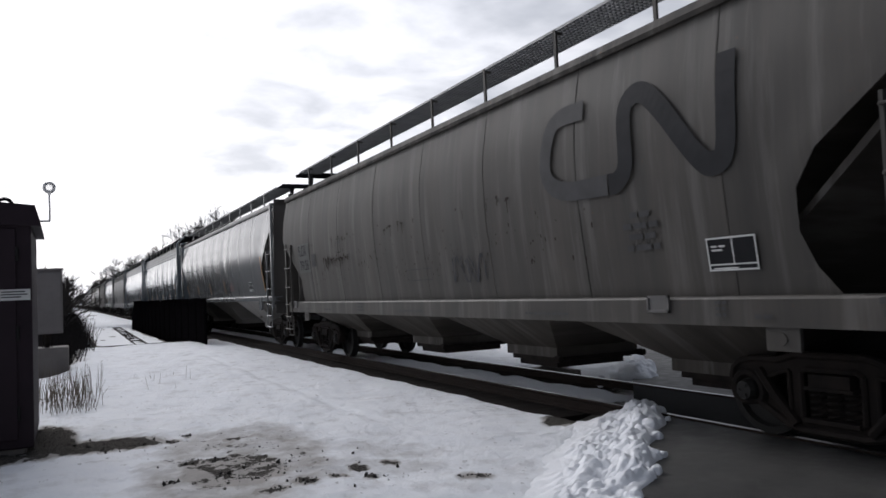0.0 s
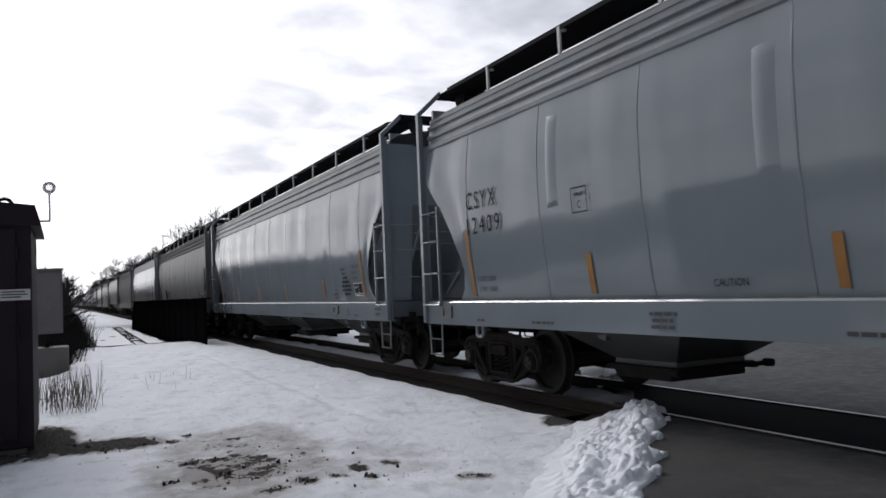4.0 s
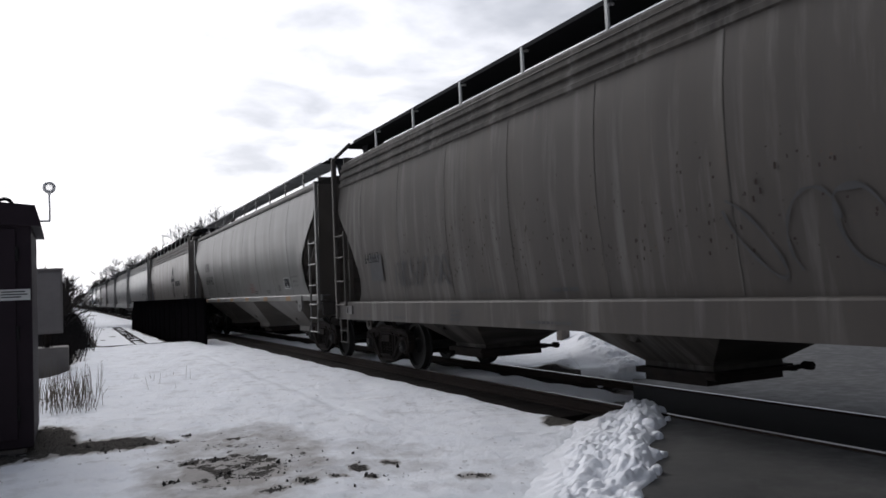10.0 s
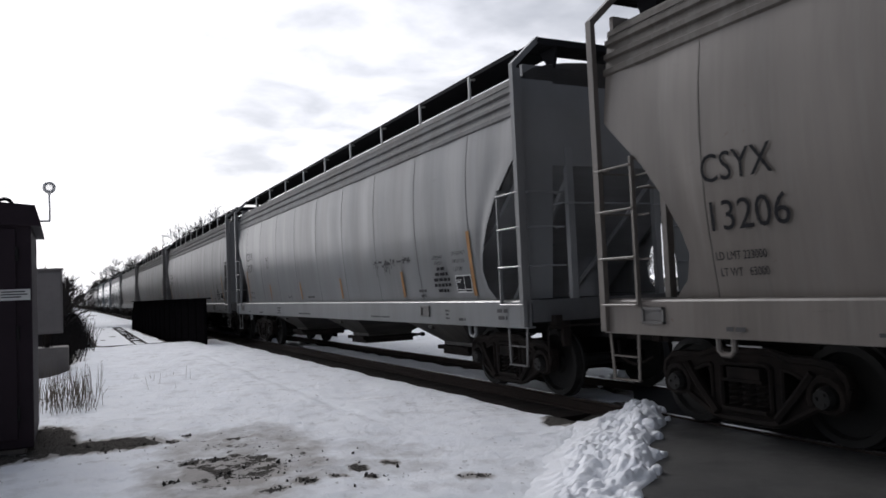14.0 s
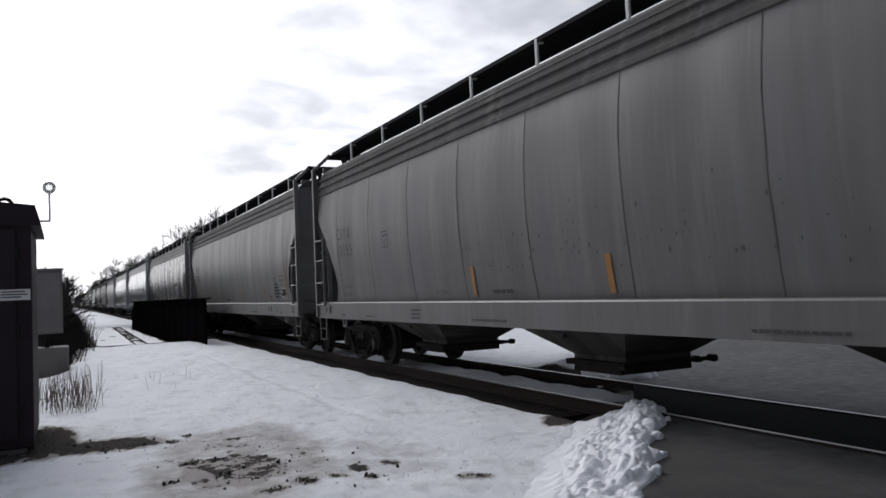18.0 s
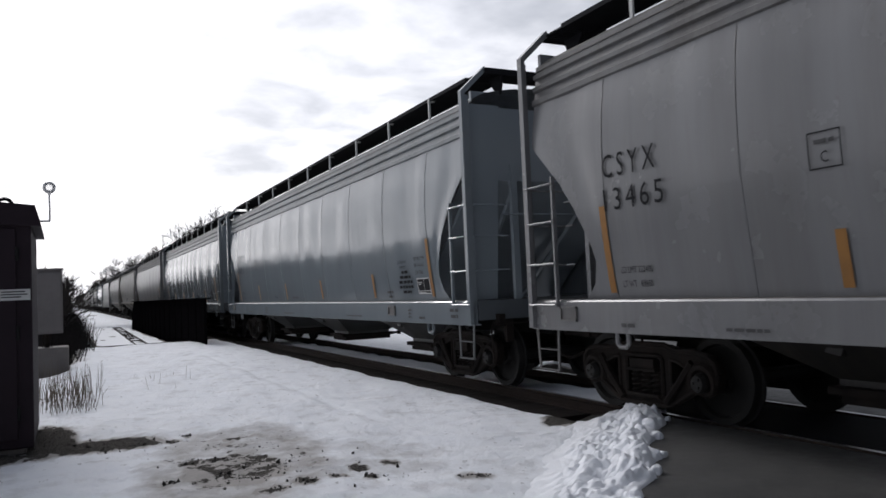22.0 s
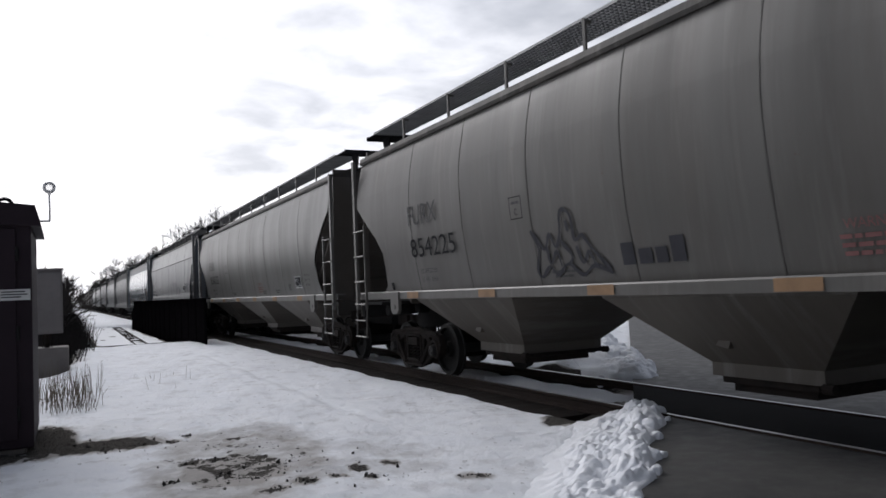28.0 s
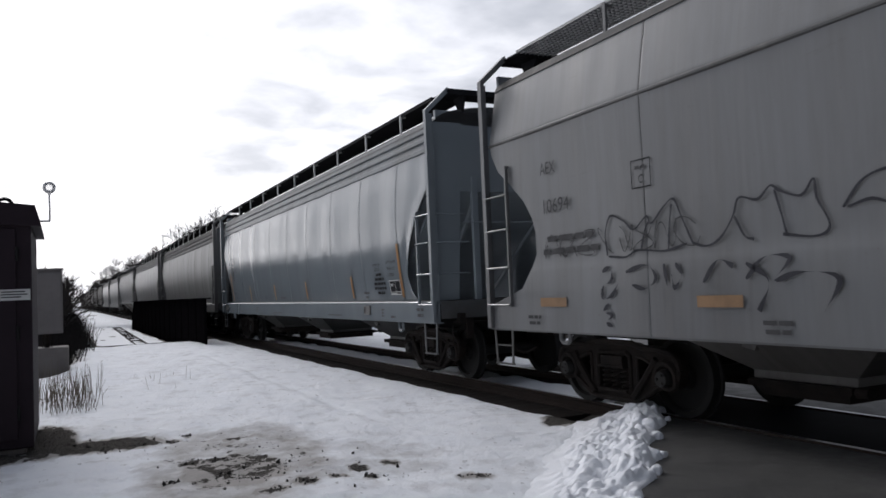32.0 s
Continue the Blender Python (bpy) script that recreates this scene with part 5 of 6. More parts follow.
def mark_car(i, car, kind, colour, dirt):
    h = KINDS[kind]["half"]
    bare = set(car.children)
    if kind == "ridged":
        worn = dirt > 0.55
        ink = FADED if worn else STENCIL
        if i in NUMBERS:
            if NUMBERS[i]:
                reporting(car, kind, h - 1.55, 2.68, "CSYX", NUMBERS[i], 0.25, ink, 0.74, 0.96, 0.36)
            letter(car, kind, "LD LMT 222400", 0.07, h - 1.68, 1.63, ink, 0.75)
            letter(car, kind, "LT WT   63600", 0.07, h - 1.68, 1.48, ink, 0.75)
            if i not in (6, 8):
                for y, z1 in ((h - 1.5, 2.38), (h - 4.35, 1.88), (-h + 1.56, 2.38), (-h + 4.2, 1.88), (-h + 7.6, 1.86), (-h + 10.78, 1.86)):
                    if not (worn and y > 4):
                        stripe(car, kind, y, 1.42, z1)
            plate_c(car, kind, h - 4.15, 2.36)
        if i < 21:
            small_print(car, kind, -h + 2.15, h - 1.6, 1.85, ink)
            data_panel(car, kind, -h + 2.12, 1.47)
            letter(car, kind, "EXTERIOR PAINT", 0.055, -h + 2.85, 2.02, ink, 0.6)
            letter(car, kind, "APPLIED 8-10", 0.055, -h + 2.8, 1.93, ink, 0.6)
            bars(car, kind, -h + 2.9, 1.84, [0.28, 0.46, 0.6, 0.6, 0.36], 0.05, ink, lead=1.75)
            bars(car, kind, -h + 3.55, 1.5, [0.3, 0.2], 0.045, FADED)
            letter(car, kind, "CAUTION", 0.07, h - 6.18, 1.46, ink, 0.9)
            bars(car, kind, h - 8.05, 1.45, [0.6], 0.05, FADED)
            sill_marks(car, kind, h)
    elif kind in ("smooth",) and i < 21:
        if i != 1:
            number = {7: "854342", 17: "854225", 18: "854232"}[i]
            letter(car, kind, "FURX", 0.33, 6.62, 2.64, FADED, 0.95)
            letter(car, kind, number, 0.31, 6.62, 2.1, STENCIL, 1.28)
            letter(car, kind, "LD LMT 222100", 0.075, 6.35, 1.82, FADED, 0.85)
            letter(car, kind, "LT WT   63900", 0.075, 6.35, 1.68, FADED, 0.85)
            letter(car, kind, "WARNING", 0.08, -1.55, 1.88, RED, 1.0)
            bars(car, kind, -1.5, 1.8, [0.62, 0.6, 0.58], 0.035, RED)
            y = h - 2.4
            while y > -h + 2:
                stencil(car, kind, [(0, 0.48, 0.01, 0.125)], y, 1.39, DULLY, "reflective_strip", "dull orange reflective strip")
                y -= 2.6
        else:
            letter(car, kind, "BNGX", 0.28, 7.55, 2.6, STENCIL, 0.85)
            letter(car, kind, "30159", 0.28, 7.45, 2.16, STENCIL, 0.9)
            bars(car, kind, 7.3, 1.95, [0.6, 0.5], 0.06, FADED)
            for y, z1 in ((-7.85, 2.75), (4.75, 2.1), (1.63, 2.15), (-1.58, 2.18), (7.9, 2.2)):
                stripe(car, kind, y, 1.7, z1, 0.1)
            letter(car, kind, "WARNING", 0.07, -2.7, 2.02, RED, 1.0)
            bars(car, kind, -2.6, 1.95, [0.6, 0.6, 0.5, 0.6], 0.03, RED)
        plate_c(car, kind, 3.25, 2.42)
        data_panel(car, kind, -5.75 if i == 1 else -5.85, 1.72, 1.1)
        letter(car, kind, "EXW 10-8 H 8-8", 0.055, -6.75, 2.0, FADED, 0.9)
        letter(car, kind, "EW 9-0 H 15-0", 0.055, -6.75, 1.88, FADED, 0.9)
        letter(car, kind, "CU FT 5461", 0.055, -6.8, 1.76, FADED, 0.9)
        bars(car, kind, -5.1, 1.8, [0.26, 0.26, 0.26], 0.03, FADED)
        for y in (2.5, -2.0, -3.6):
            bars(car, kind, y, 1.68, [0.5, 0.4], 0.03, FADED)
        stencil(car, kind, [(0, 0.12, 0, 0.13)], h - 1.55, 1.56, STENCIL, "tag_plate")
    # what sets single cars apart
    if i == 0:
        strokes(car, kind, [[(0, 0.0), (-0.52, -0.02), (-0.71, -0.26), (-0.75, -0.67), (-0.41, -0.89), (0.4, -0.93)]], 0.23, -4.53, 3.53, FADED, "emblem", "large faded grey ribbon emblem", uneven=0.02)
        strokes(car, kind, [[(0.42, -0.93), (0.58, -0.91), (0.72, -0.74), (0.73, -0.17), (0.97, -0.04), (1.29, -0.29), (1.73, -0.83), (1.93, -0.94), (2.09, -0.79), (2.13, 0.05)]], 0.23, -4.53, 3.53, WORN, "emblem", "large dark ribbon emblem", uneven=0.02)
        letter(car, kind, "FLOX", 0.26, 7.42, 2.5, STENCIL, 0.72)
        letter(car, kind, "79156", 0.25, 7.37, 2.14, STENCIL, 0.8)
        stencil(car, kind, [(0, 0.92, 0, 0.72)], 7.47, 2.08, REPAINT, "repainted_patch", "pale repainted patch behind the number", 0.01)
        stencil(car, kind, [(0, 0.3, 0, 0.3)], 6.37, 2.2, FADED, "paint_patch", "darker square of touched-up paint")
        plate_c(car, kind, 4.47, 2.42)
        rust_runs(car, kind, 6.4, -4.3, 2.72, 3)
        rust_runs(car, kind, 6.0, 3.6, 2.3, 5)
        blotches(car, kind, 6.4, -4.6, 1.7, 2.6, 160, 4, RUST)
        scrawl(car, kind, -1.0, 1.62, 1.0, 0.42, 4, INK, 4, 0.035)
        data_panel(car, kind, -6.24, 1.6, 1.15)
        stencil(car, kind, frame_quads(1.0, 0.2, 0.015), 0.8, 1.7, FADED, "stencil_frame")
        bars(car, kind, -5.1, 2.2, [0.3, 0.55, 0.4, 0.5], 0.06, FADED)
        sill_marks(car, kind, h)
    if i == 1:
        stencil(car, kind, [(0, 0.3, 0, 0.11)], h - 0.1, 1.4, WHITE, "notice_plate", "small white notice plate")
        stencil(car, kind, [(0.07, 0.22, 0.01, 0.1)], h - 0.1, 1.4, RED, "sticker", "red sticker", 0.018)
    if i == 2:
        seam_dents(car, kind, [(-2.2, 2.2, 3.75, 0.013), (2.2, 2.3, 3.6, 0.008), (0.8, 2.6, 3.7, 0.006), (5.4, 2.4, 3.7, 0.007)], colour, dirt)
    if i == 4:
        stencil(car, kind, [(0.05, 0.85, 0, 0.5), (0, 0.9, 0.08, 0.42)], 5.85, 1.62, STENCIL, "paint_blot", "black painted-over blot")
        scrawl(car, kind, 4.7, 1.5, 0.95, 0.58, 4, INK, 9, 0.07)
        scrawl(car, kind, 6.5, 1.55, 0.5, 0.45, 2, PALEINK, 3, 0.03)
        rust_runs(car, kind, 3.9, 0.2, 2.74, 8, FADED)
    if i == 6:
        letter(car, kind, "643663", 0.2, 7.45, 2.1, STENCIL, 0.9)
        stencil(car, kind, [(0, 0.62, 0, 0.5)], 7.2, 1.75, FADED, "paint_patch", "paler repainted patch")
        scrawl(car, kind, 6.0, 1.6, 2.2, 0.5, 6, FADED, 14, 0.03)
        scrawl(car, kind, -1.9, 1.5, 2.6, 0.75, 5, FADED, 15, 0.035)
        blotches(car, kind, 5.5, -6.5, 1.6, 2.9, 420, 6, RUST)
    if i == 8:
        cy, cz = -2.85, 2.62
        bm = bmesh.new()

        def patch(a, b, c, d):
            bm.faces.new([bm.verts.new((-(half_width(kind, cz + q) + 0.016), cy - p, cz + q)) for p, q in (a, b, c, d)])

        def bar(x0, x1, z0, z1, n):
            for m in range(n):
                a, b = z0 + (z1 - z0) * m / n, z0 + (z1 - z0) * (m + 1) / n
                patch((x0, a), (x1, a), (x1, b), (x0, b))

        def head(tip, along, length, wide):
            # filled arrowhead with rounded barbs, in thin slices from its tip
            cross = (-along[1], along[0])
            cuts = [m / 12 for m in range(13)]
            outer = [wide * min(d / 0.78, 1.0) if d < 0.86 else wide * (1 - 1.6 * (d - 0.86)) for d in cuts]
            inner = [0.0 if d < 0.7 else wide * (0.22 + 1.5 * (d - 0.7)) for d in cuts]
            for m in range(12):
                for s in (-1, 1):
                    for u0, u1 in ((0, 0.34), (0.34, 0.67), (0.67, 1)):
                        q = []
                        for e, u in ((m, u0), (m, u1), (m + 1, u1), (m + 1, u0)):
                            w = s * (inner[e] + (outer[e] - inner[e]) * u)
                            q.append((tip[0] - along[0] * length * cuts[e] + cross[0] * w, tip[1] - along[1] * length * cuts[e] + cross[1] * w))
                        patch(*q)
        bar(-0.085, 0.085, -0.22, 0.47, 8)
        bar(-0.47, -0.085, -0.085, 0.085, 2)
        bar(0.085, 0.47, -0.085, 0.085, 2)
        bar(-0.065, 0.065, -0.87, -0.28, 8)
        head((0, 0.75), (0, 1), 0.44, 0.27)
        head((-0.71, 0), (-1, 0), 0.36, 0.31)
        head((0.71, 0), (1, 0), 0.36, 0.31)
        ring = [[(cy - 0.03 + r * 0.88 * math.cos(a), 2.055 + r * math.sin(a)) for a in np.linspace(0, math.tau, 33)] for r in (0.39, 0.255)]
        for k in range(32):
            bm.faces.new([bm.verts.new((-(half_width(kind, z) + 0.018), y, z)) for y, z in (ring[0][k], ring[0][k + 1], ring[1][k + 1], ring[1][k])])
        part("emblem", bm, WORN, car, "black emblem of three arrows over a ring")
        x = 0.0
        for w in (0.13, 0.12, 0.14, 0.11, 0.13, 0.14, 0.11, 0.0, 0.13, 0.13, 0.13, 0.14):
            if w:
                stencil(car, kind, [(x, x + w, 0, 0.27)], -3.77, 2.27, WORN, "name_block", "black block where the owner's name stands")
            x += w + 0.025 if w else 0.05
        letter(car, kind, "CSYX", 0.26, 7.62, 2.42, STENCIL, 0.88)
        letter(car, kind, "13206", 0.27, 7.62, 1.97, STENCIL, 0.98)
        letter(car, kind, "LD LMT 223000", 0.075, 7.55, 1.7, STENCIL, 0.8)
        letter(car, kind, "LT WT   63000", 0.075, 7.52, 1.55, STENCIL, 0.8)
        blotches(car, kind, -3.6, -6.8, 1.65, 2.2, 140, 7, FADED)
        stencil(car, kind, frame_quads(0.36, 0.09, 0.012), -5.8, 1.55, STENCIL, "stencil_frame")
    if i == 9:
        rust_runs(car, kind, -3.0, -5.6, 2.05, 11, FADED)
    if i in (10, 11, 12):
        blotches(car, kind, 5.0, -6.0, 1.5, 2.8, 90, 20 + i, FADED)
    if i == 13:
        scrawl(car, kind, -1.9, 1.5, 4.0, 0.62, 5, PALEINK, 6, 0.016, label="thin pale sprayed outlines")
        strokes(car, kind, [[(0, 0), (0.3, 0.14), (0.5, 0.0), (1.2, 0.02), (1.6, 0.12), (2.4, 0.0), (3.2, 0.1), (3.6, 0.2)]], 0.016, -2.1, 1.08, PALEINK, "sprayed_tag", "thin pale sprayed outlines")
    if i == 17:
        strokes(car, kind, [[(0, 0.6), (0.12, 0.36), (0.02, 0.1), (0.1, 0.0), (0.3, 0.12), (0.45, 0.02), (0.7, 0.14), (0.95, 0.0), (1.2, 0.1), (1.5, 0.0)],
                            [(0.05, 0.56), (0.25, 0.34), (0.4, 0.52), (0.5, 0.36), (0.62, 0.5), (0.7, 0.78), (0.88, 0.72), (0.9, 0.42), (1.06, 0.46), (1.2, 0.3), (1.48, 0.04)],
                            [(0.3, 0.36), (0.34, 0.16), (0.5, 0.3), (0.56, 0.12)], [(0.62, 0.42), (0.8, 0.24), (0.72, 0.12)], [(0.78, 0.66), (0.8, 0.52)], [(0.92, 0.34), (1.0, 0.14), (1.14, 0.26), (1.22, 0.12)]],
                0.055, 2.82, 1.64, INK, "sprayed_tag", "spiky black sprayed tag", uneven=0.25)
        stencil(car, kind, [(0, 0.2, 0, 0.24), (0.27, 0.47, 0, 0.16), (0.53, 0.7, 0, 0.16), (0.76, 0.95, 0, 0.26)], 1.12, 1.72, INK, "sprayed_bars", "black sprayed blocks where a name stands")
    if i == 19:
        letter(car, kind, "AEX", 0.15, 8.2, 2.9, FADED, 0.8)
        letter(car, kind, "10694", 0.17, 8.2, 2.42, FADED, 0.95)
        bars(car, kind, 8.2, 2.06, [0.9, 1.1], 0.07, FADED, lead=2.2)
        plate_c(car, kind, 6.5, 2.5)
        for y in (8.3, 5.65, 2.95, 0.25, -2.98, -6.45):
            stencil(car, kind, [(0, 0.55, 0, 0.11)], y, 1.27, DULLY, "reflective_strip", "dull orange reflective strip")
        # hollow lettering: a row of open humps, and a looser row of loops under it
        strokes(car, kind, [[(0.0, 0.05), (-0.02, 0.3), (0.08, 0.48), (0.3, 0.4), (0.45, 0.3), (0.65, 0.42), (0.72, 0.34), (0.9, 0.48), (1.05, 0.55), (1.15, 0.36), (1.28, 0.1)],
                            [(0.55, 0.08), (0.62, 0.28), (0.68, 0.36)], [(0.95, 0.06), (0.98, 0.3), (1.02, 0.5)], [(1.28, 0.1), (1.45, 0.06), (1.62, 0.12), (1.78, 0.3), (1.86, 0.46), (2.06, 0.42), (2.2, 0.52), (2.3, 0.46), (2.5, 0.4), (2.62, 0.52), (2.64, 0.36), (2.74, 0.14), (2.62, 0.06), (2.3, 0.1)],
                            [(1.8, 0.3), (1.9, 0.12), (2.0, 0.08)], [(2.24, 0.48), (2.3, 0.26), (2.34, 0.08)], [(2.86, 0.26), (3.05, 0.46), (3.3, 0.5), (3.42, 0.36), (3.3, 0.24), (3.1, 0.3), (2.9, 0.26)], [(0.02, 0.04), (0.3, 0.02), (0.5, 0.08), (0.9, 0.05), (1.2, 0.1)]],
                0.026, 6.95, 1.78, INK, "sprayed_tag", "long sprayed tag in thin black outlines", uneven=0.2)
        strokes(car, kind, [[(0.0, 0.46), (0.14, 0.5), (0.16, 0.36), (0.02, 0.3), (0.0, 0.16), (0.16, 0.2), (0.28, 0.34)], [(0.4, 0.44), (0.72, 0.5), (0.86, 0.36), (0.7, 0.26), (0.5, 0.3)], [(0.98, 0.5), (1.02, 0.28)], [(1.14, 0.5), (1.22, 0.38), (1.12, 0.26), (1.08, 0.4)],
                            [(1.5, 0.3), (1.68, 0.5), (1.86, 0.44)], [(2.0, 0.32), (2.2, 0.5), (2.46, 0.48), (2.3, 0.3), (2.56, 0.36), (2.9, 0.3), (2.74, 0.02)], [(2.0, 0.46), (2.24, 0.3), (2.12, 0.04)], [(0.1, 0.1), (0.0, 0.02), (0.14, -0.02), (0.04, -0.1), (0.14, -0.14)]],
                0.045, 7.05, 1.2, INK, "sprayed_tag", "loose black sprayed loops", uneven=0.6)
        scrawl(car, kind, 0.9, 1.55, 1.3, 0.22, 5, INK, 33, 0.022)
        scrawl(car, kind, 0.3, 1.98, 0.75, 0.45, 2, INK, 34, 0.022)
        scrawl(car, kind, -1.0, 1.98, 2.4, 0.52, 4, INK, 35, 0.03)
        scrawl(car, kind, -3.1, 2.1, 1.4, 0.28, 5, INK, 36, 0.02)
        scrawl(car, kind, -1.3, 1.12, 2.1, 0.55, 5, INK, 37, 0.022)
        scrawl(car, kind, -3.9, 1.75, 1.5, 0.4, 5, INK, 38, 0.026)
        scrawl(car, kind, -4.45, 1.1, 1.5, 0.45, 4, INK, 39, 0.03)
        scrawl(car, kind, -6.65, 1.9, 1.3, 0.45, 4, INK, 40, 0.04)
        scrawl(car, kind, 8.15, 1.85, 2.6, 0.3, 8, FADED, 41, 0.016)
        data_panel(car, kind, -6.05, 1.97, 1.0)
        for y in (8.6, 4.9, 1.5, -2.2, -5.5):
            bars(car, kind, y, 1.12, [0.3, 0.26], 0.04, FADED)
    if i in (7, 11, 16, 18):
        blotches(car, kind, 6.0, -6.0, 1.65, 2.4, 60, 40 + i, FADED)
    if i == 19:
        for ob in set(car.children) - bare:
            ob.location.y += 0.17


# ---- the bridge beside the crossing: plate girders, and the snowed-in deck of the second track ----
def build_bridge():
    bridge = tagged(new("girder_bridge"), "black riveted plate girder bridge carrying the railway over a creek", "bridge")
    for side, x in (("near", -2.42), ("far", 2.42)):
        s = -1 if x < 0 else 1
        bm = bmesh.new()
        prism(bm, [(28.4, -1.2), (28.4, 1.50), (28.7, 1.53), (59.6, 1.56), (61.6, 0.6), (62.2, -1.2)], x - 0.02, x + 0.02, axis=0)
        web = part("girder_web", bm, GIRDER, bridge)
        bm = bmesh.new()
        box(bm, x - 0.2, x + 0.2, 28.4, 59.7, 1.53, 1.575)
        part("top_flange", bm, GIRDER, web)
        bm = bmesh.new()
        box(bm, x - 0.2, x + 0.2, 28.4, 62.0, -1.25, -1.2)
        part("bottom_flange", bm, GIRDER, web)
        rib = stored("stiffener", lambda b: (box(b, -0.045, 0.045, -0.012, 0.012, -1.2, 1.53), box(b, -0.03, 0.03, -0.04, 0.04, -1.2, 1.53)), GIRDER)
        for k in range(16):
            hang("stiffener", rib, web, (x, 28.5 + k * 2.05, 0), 0 if s < 0 else 180)
    bm = bmesh.new()
    box(bm, -2.3, 2.3, 32.4, 62.5, -0.62, -0.4)
    part("floor", bm, GIRDER, bridge)
    deck = tagged(new("footbridge"), "snow-covered deck beside the girder bridge with a dark plank walk", "bridge")
    bm = bmesh.new()
    box(bm, -5.65, -2.75, 32.0, 64.0, -0.75, -0.36)
    part("deck_slab", bm, CONC, deck)
    bm = bmesh.new()
    rows = []
    for j in range(60):
        y = 32.0 + j * 32 / 59
        rows.append([bm.verts.new((-5.65 + 2.9 * i / 12, y, -0.34 + 0.05 * noise.noise((i * 0.7, y * 0.5, 2)) - (0.03 if i in (0, 12) else 0))) for i in range(13)])
    for a, b in zip(rows, rows[1:]):
        for i in range(12):
            bm.faces.new((a[i], a[i + 1], b[i + 1], b[i]))
    part("snow_cover", bm, PILE, deck, smooth=True)
    # plank walk: dark edges of the snowed-in boards
    edge = made("walk_edge", lambda b: box(b, -0.03, 0.03, -14, 14, -0.1, 0.0), TIE)
    for x in (-0.24, 0.24):
        ob = hang("walk_edge", edge, deck, (-3.7 + x, 50, -0.295))
        ob.rotation_euler = (0, 0, -0.018)
    plank = made("plank", lambda b: box(b, -0.22, 0.22, -0.035, 0.035, -0.1, 0.0), TIE, bevel=0.008)
    rnd = random.Random(5)
    for k in range(46):
        if rnd.random() < 0.6:
            hang("plank", plank, deck, (-3.95 + 0.011 * k, 36.2 + k * 0.6 + rnd.uniform(-0.1, 0.1), -0.3 + rnd.uniform(-0.015, 0.005)))
    # dark strip drawn in for the shadow line along the snow lip
    bm = bmesh.new()
    box(bm, -6.1, -2.7, 32.1, 32.2, -0.5, -0.1)
    part("end_timber", bm, TIE, deck)
    bm = bmesh.new()
    prism(bm, [(-6.2, -3.4), (3.5, -3.4), (3.5, -0.42), (-6.2, -0.42)], 31.6, 32.4, axis=1)
    tagged(part("abutment", bm, CONC, None), "concrete abutment of the bridge under snow", "abutment", kind="structure")


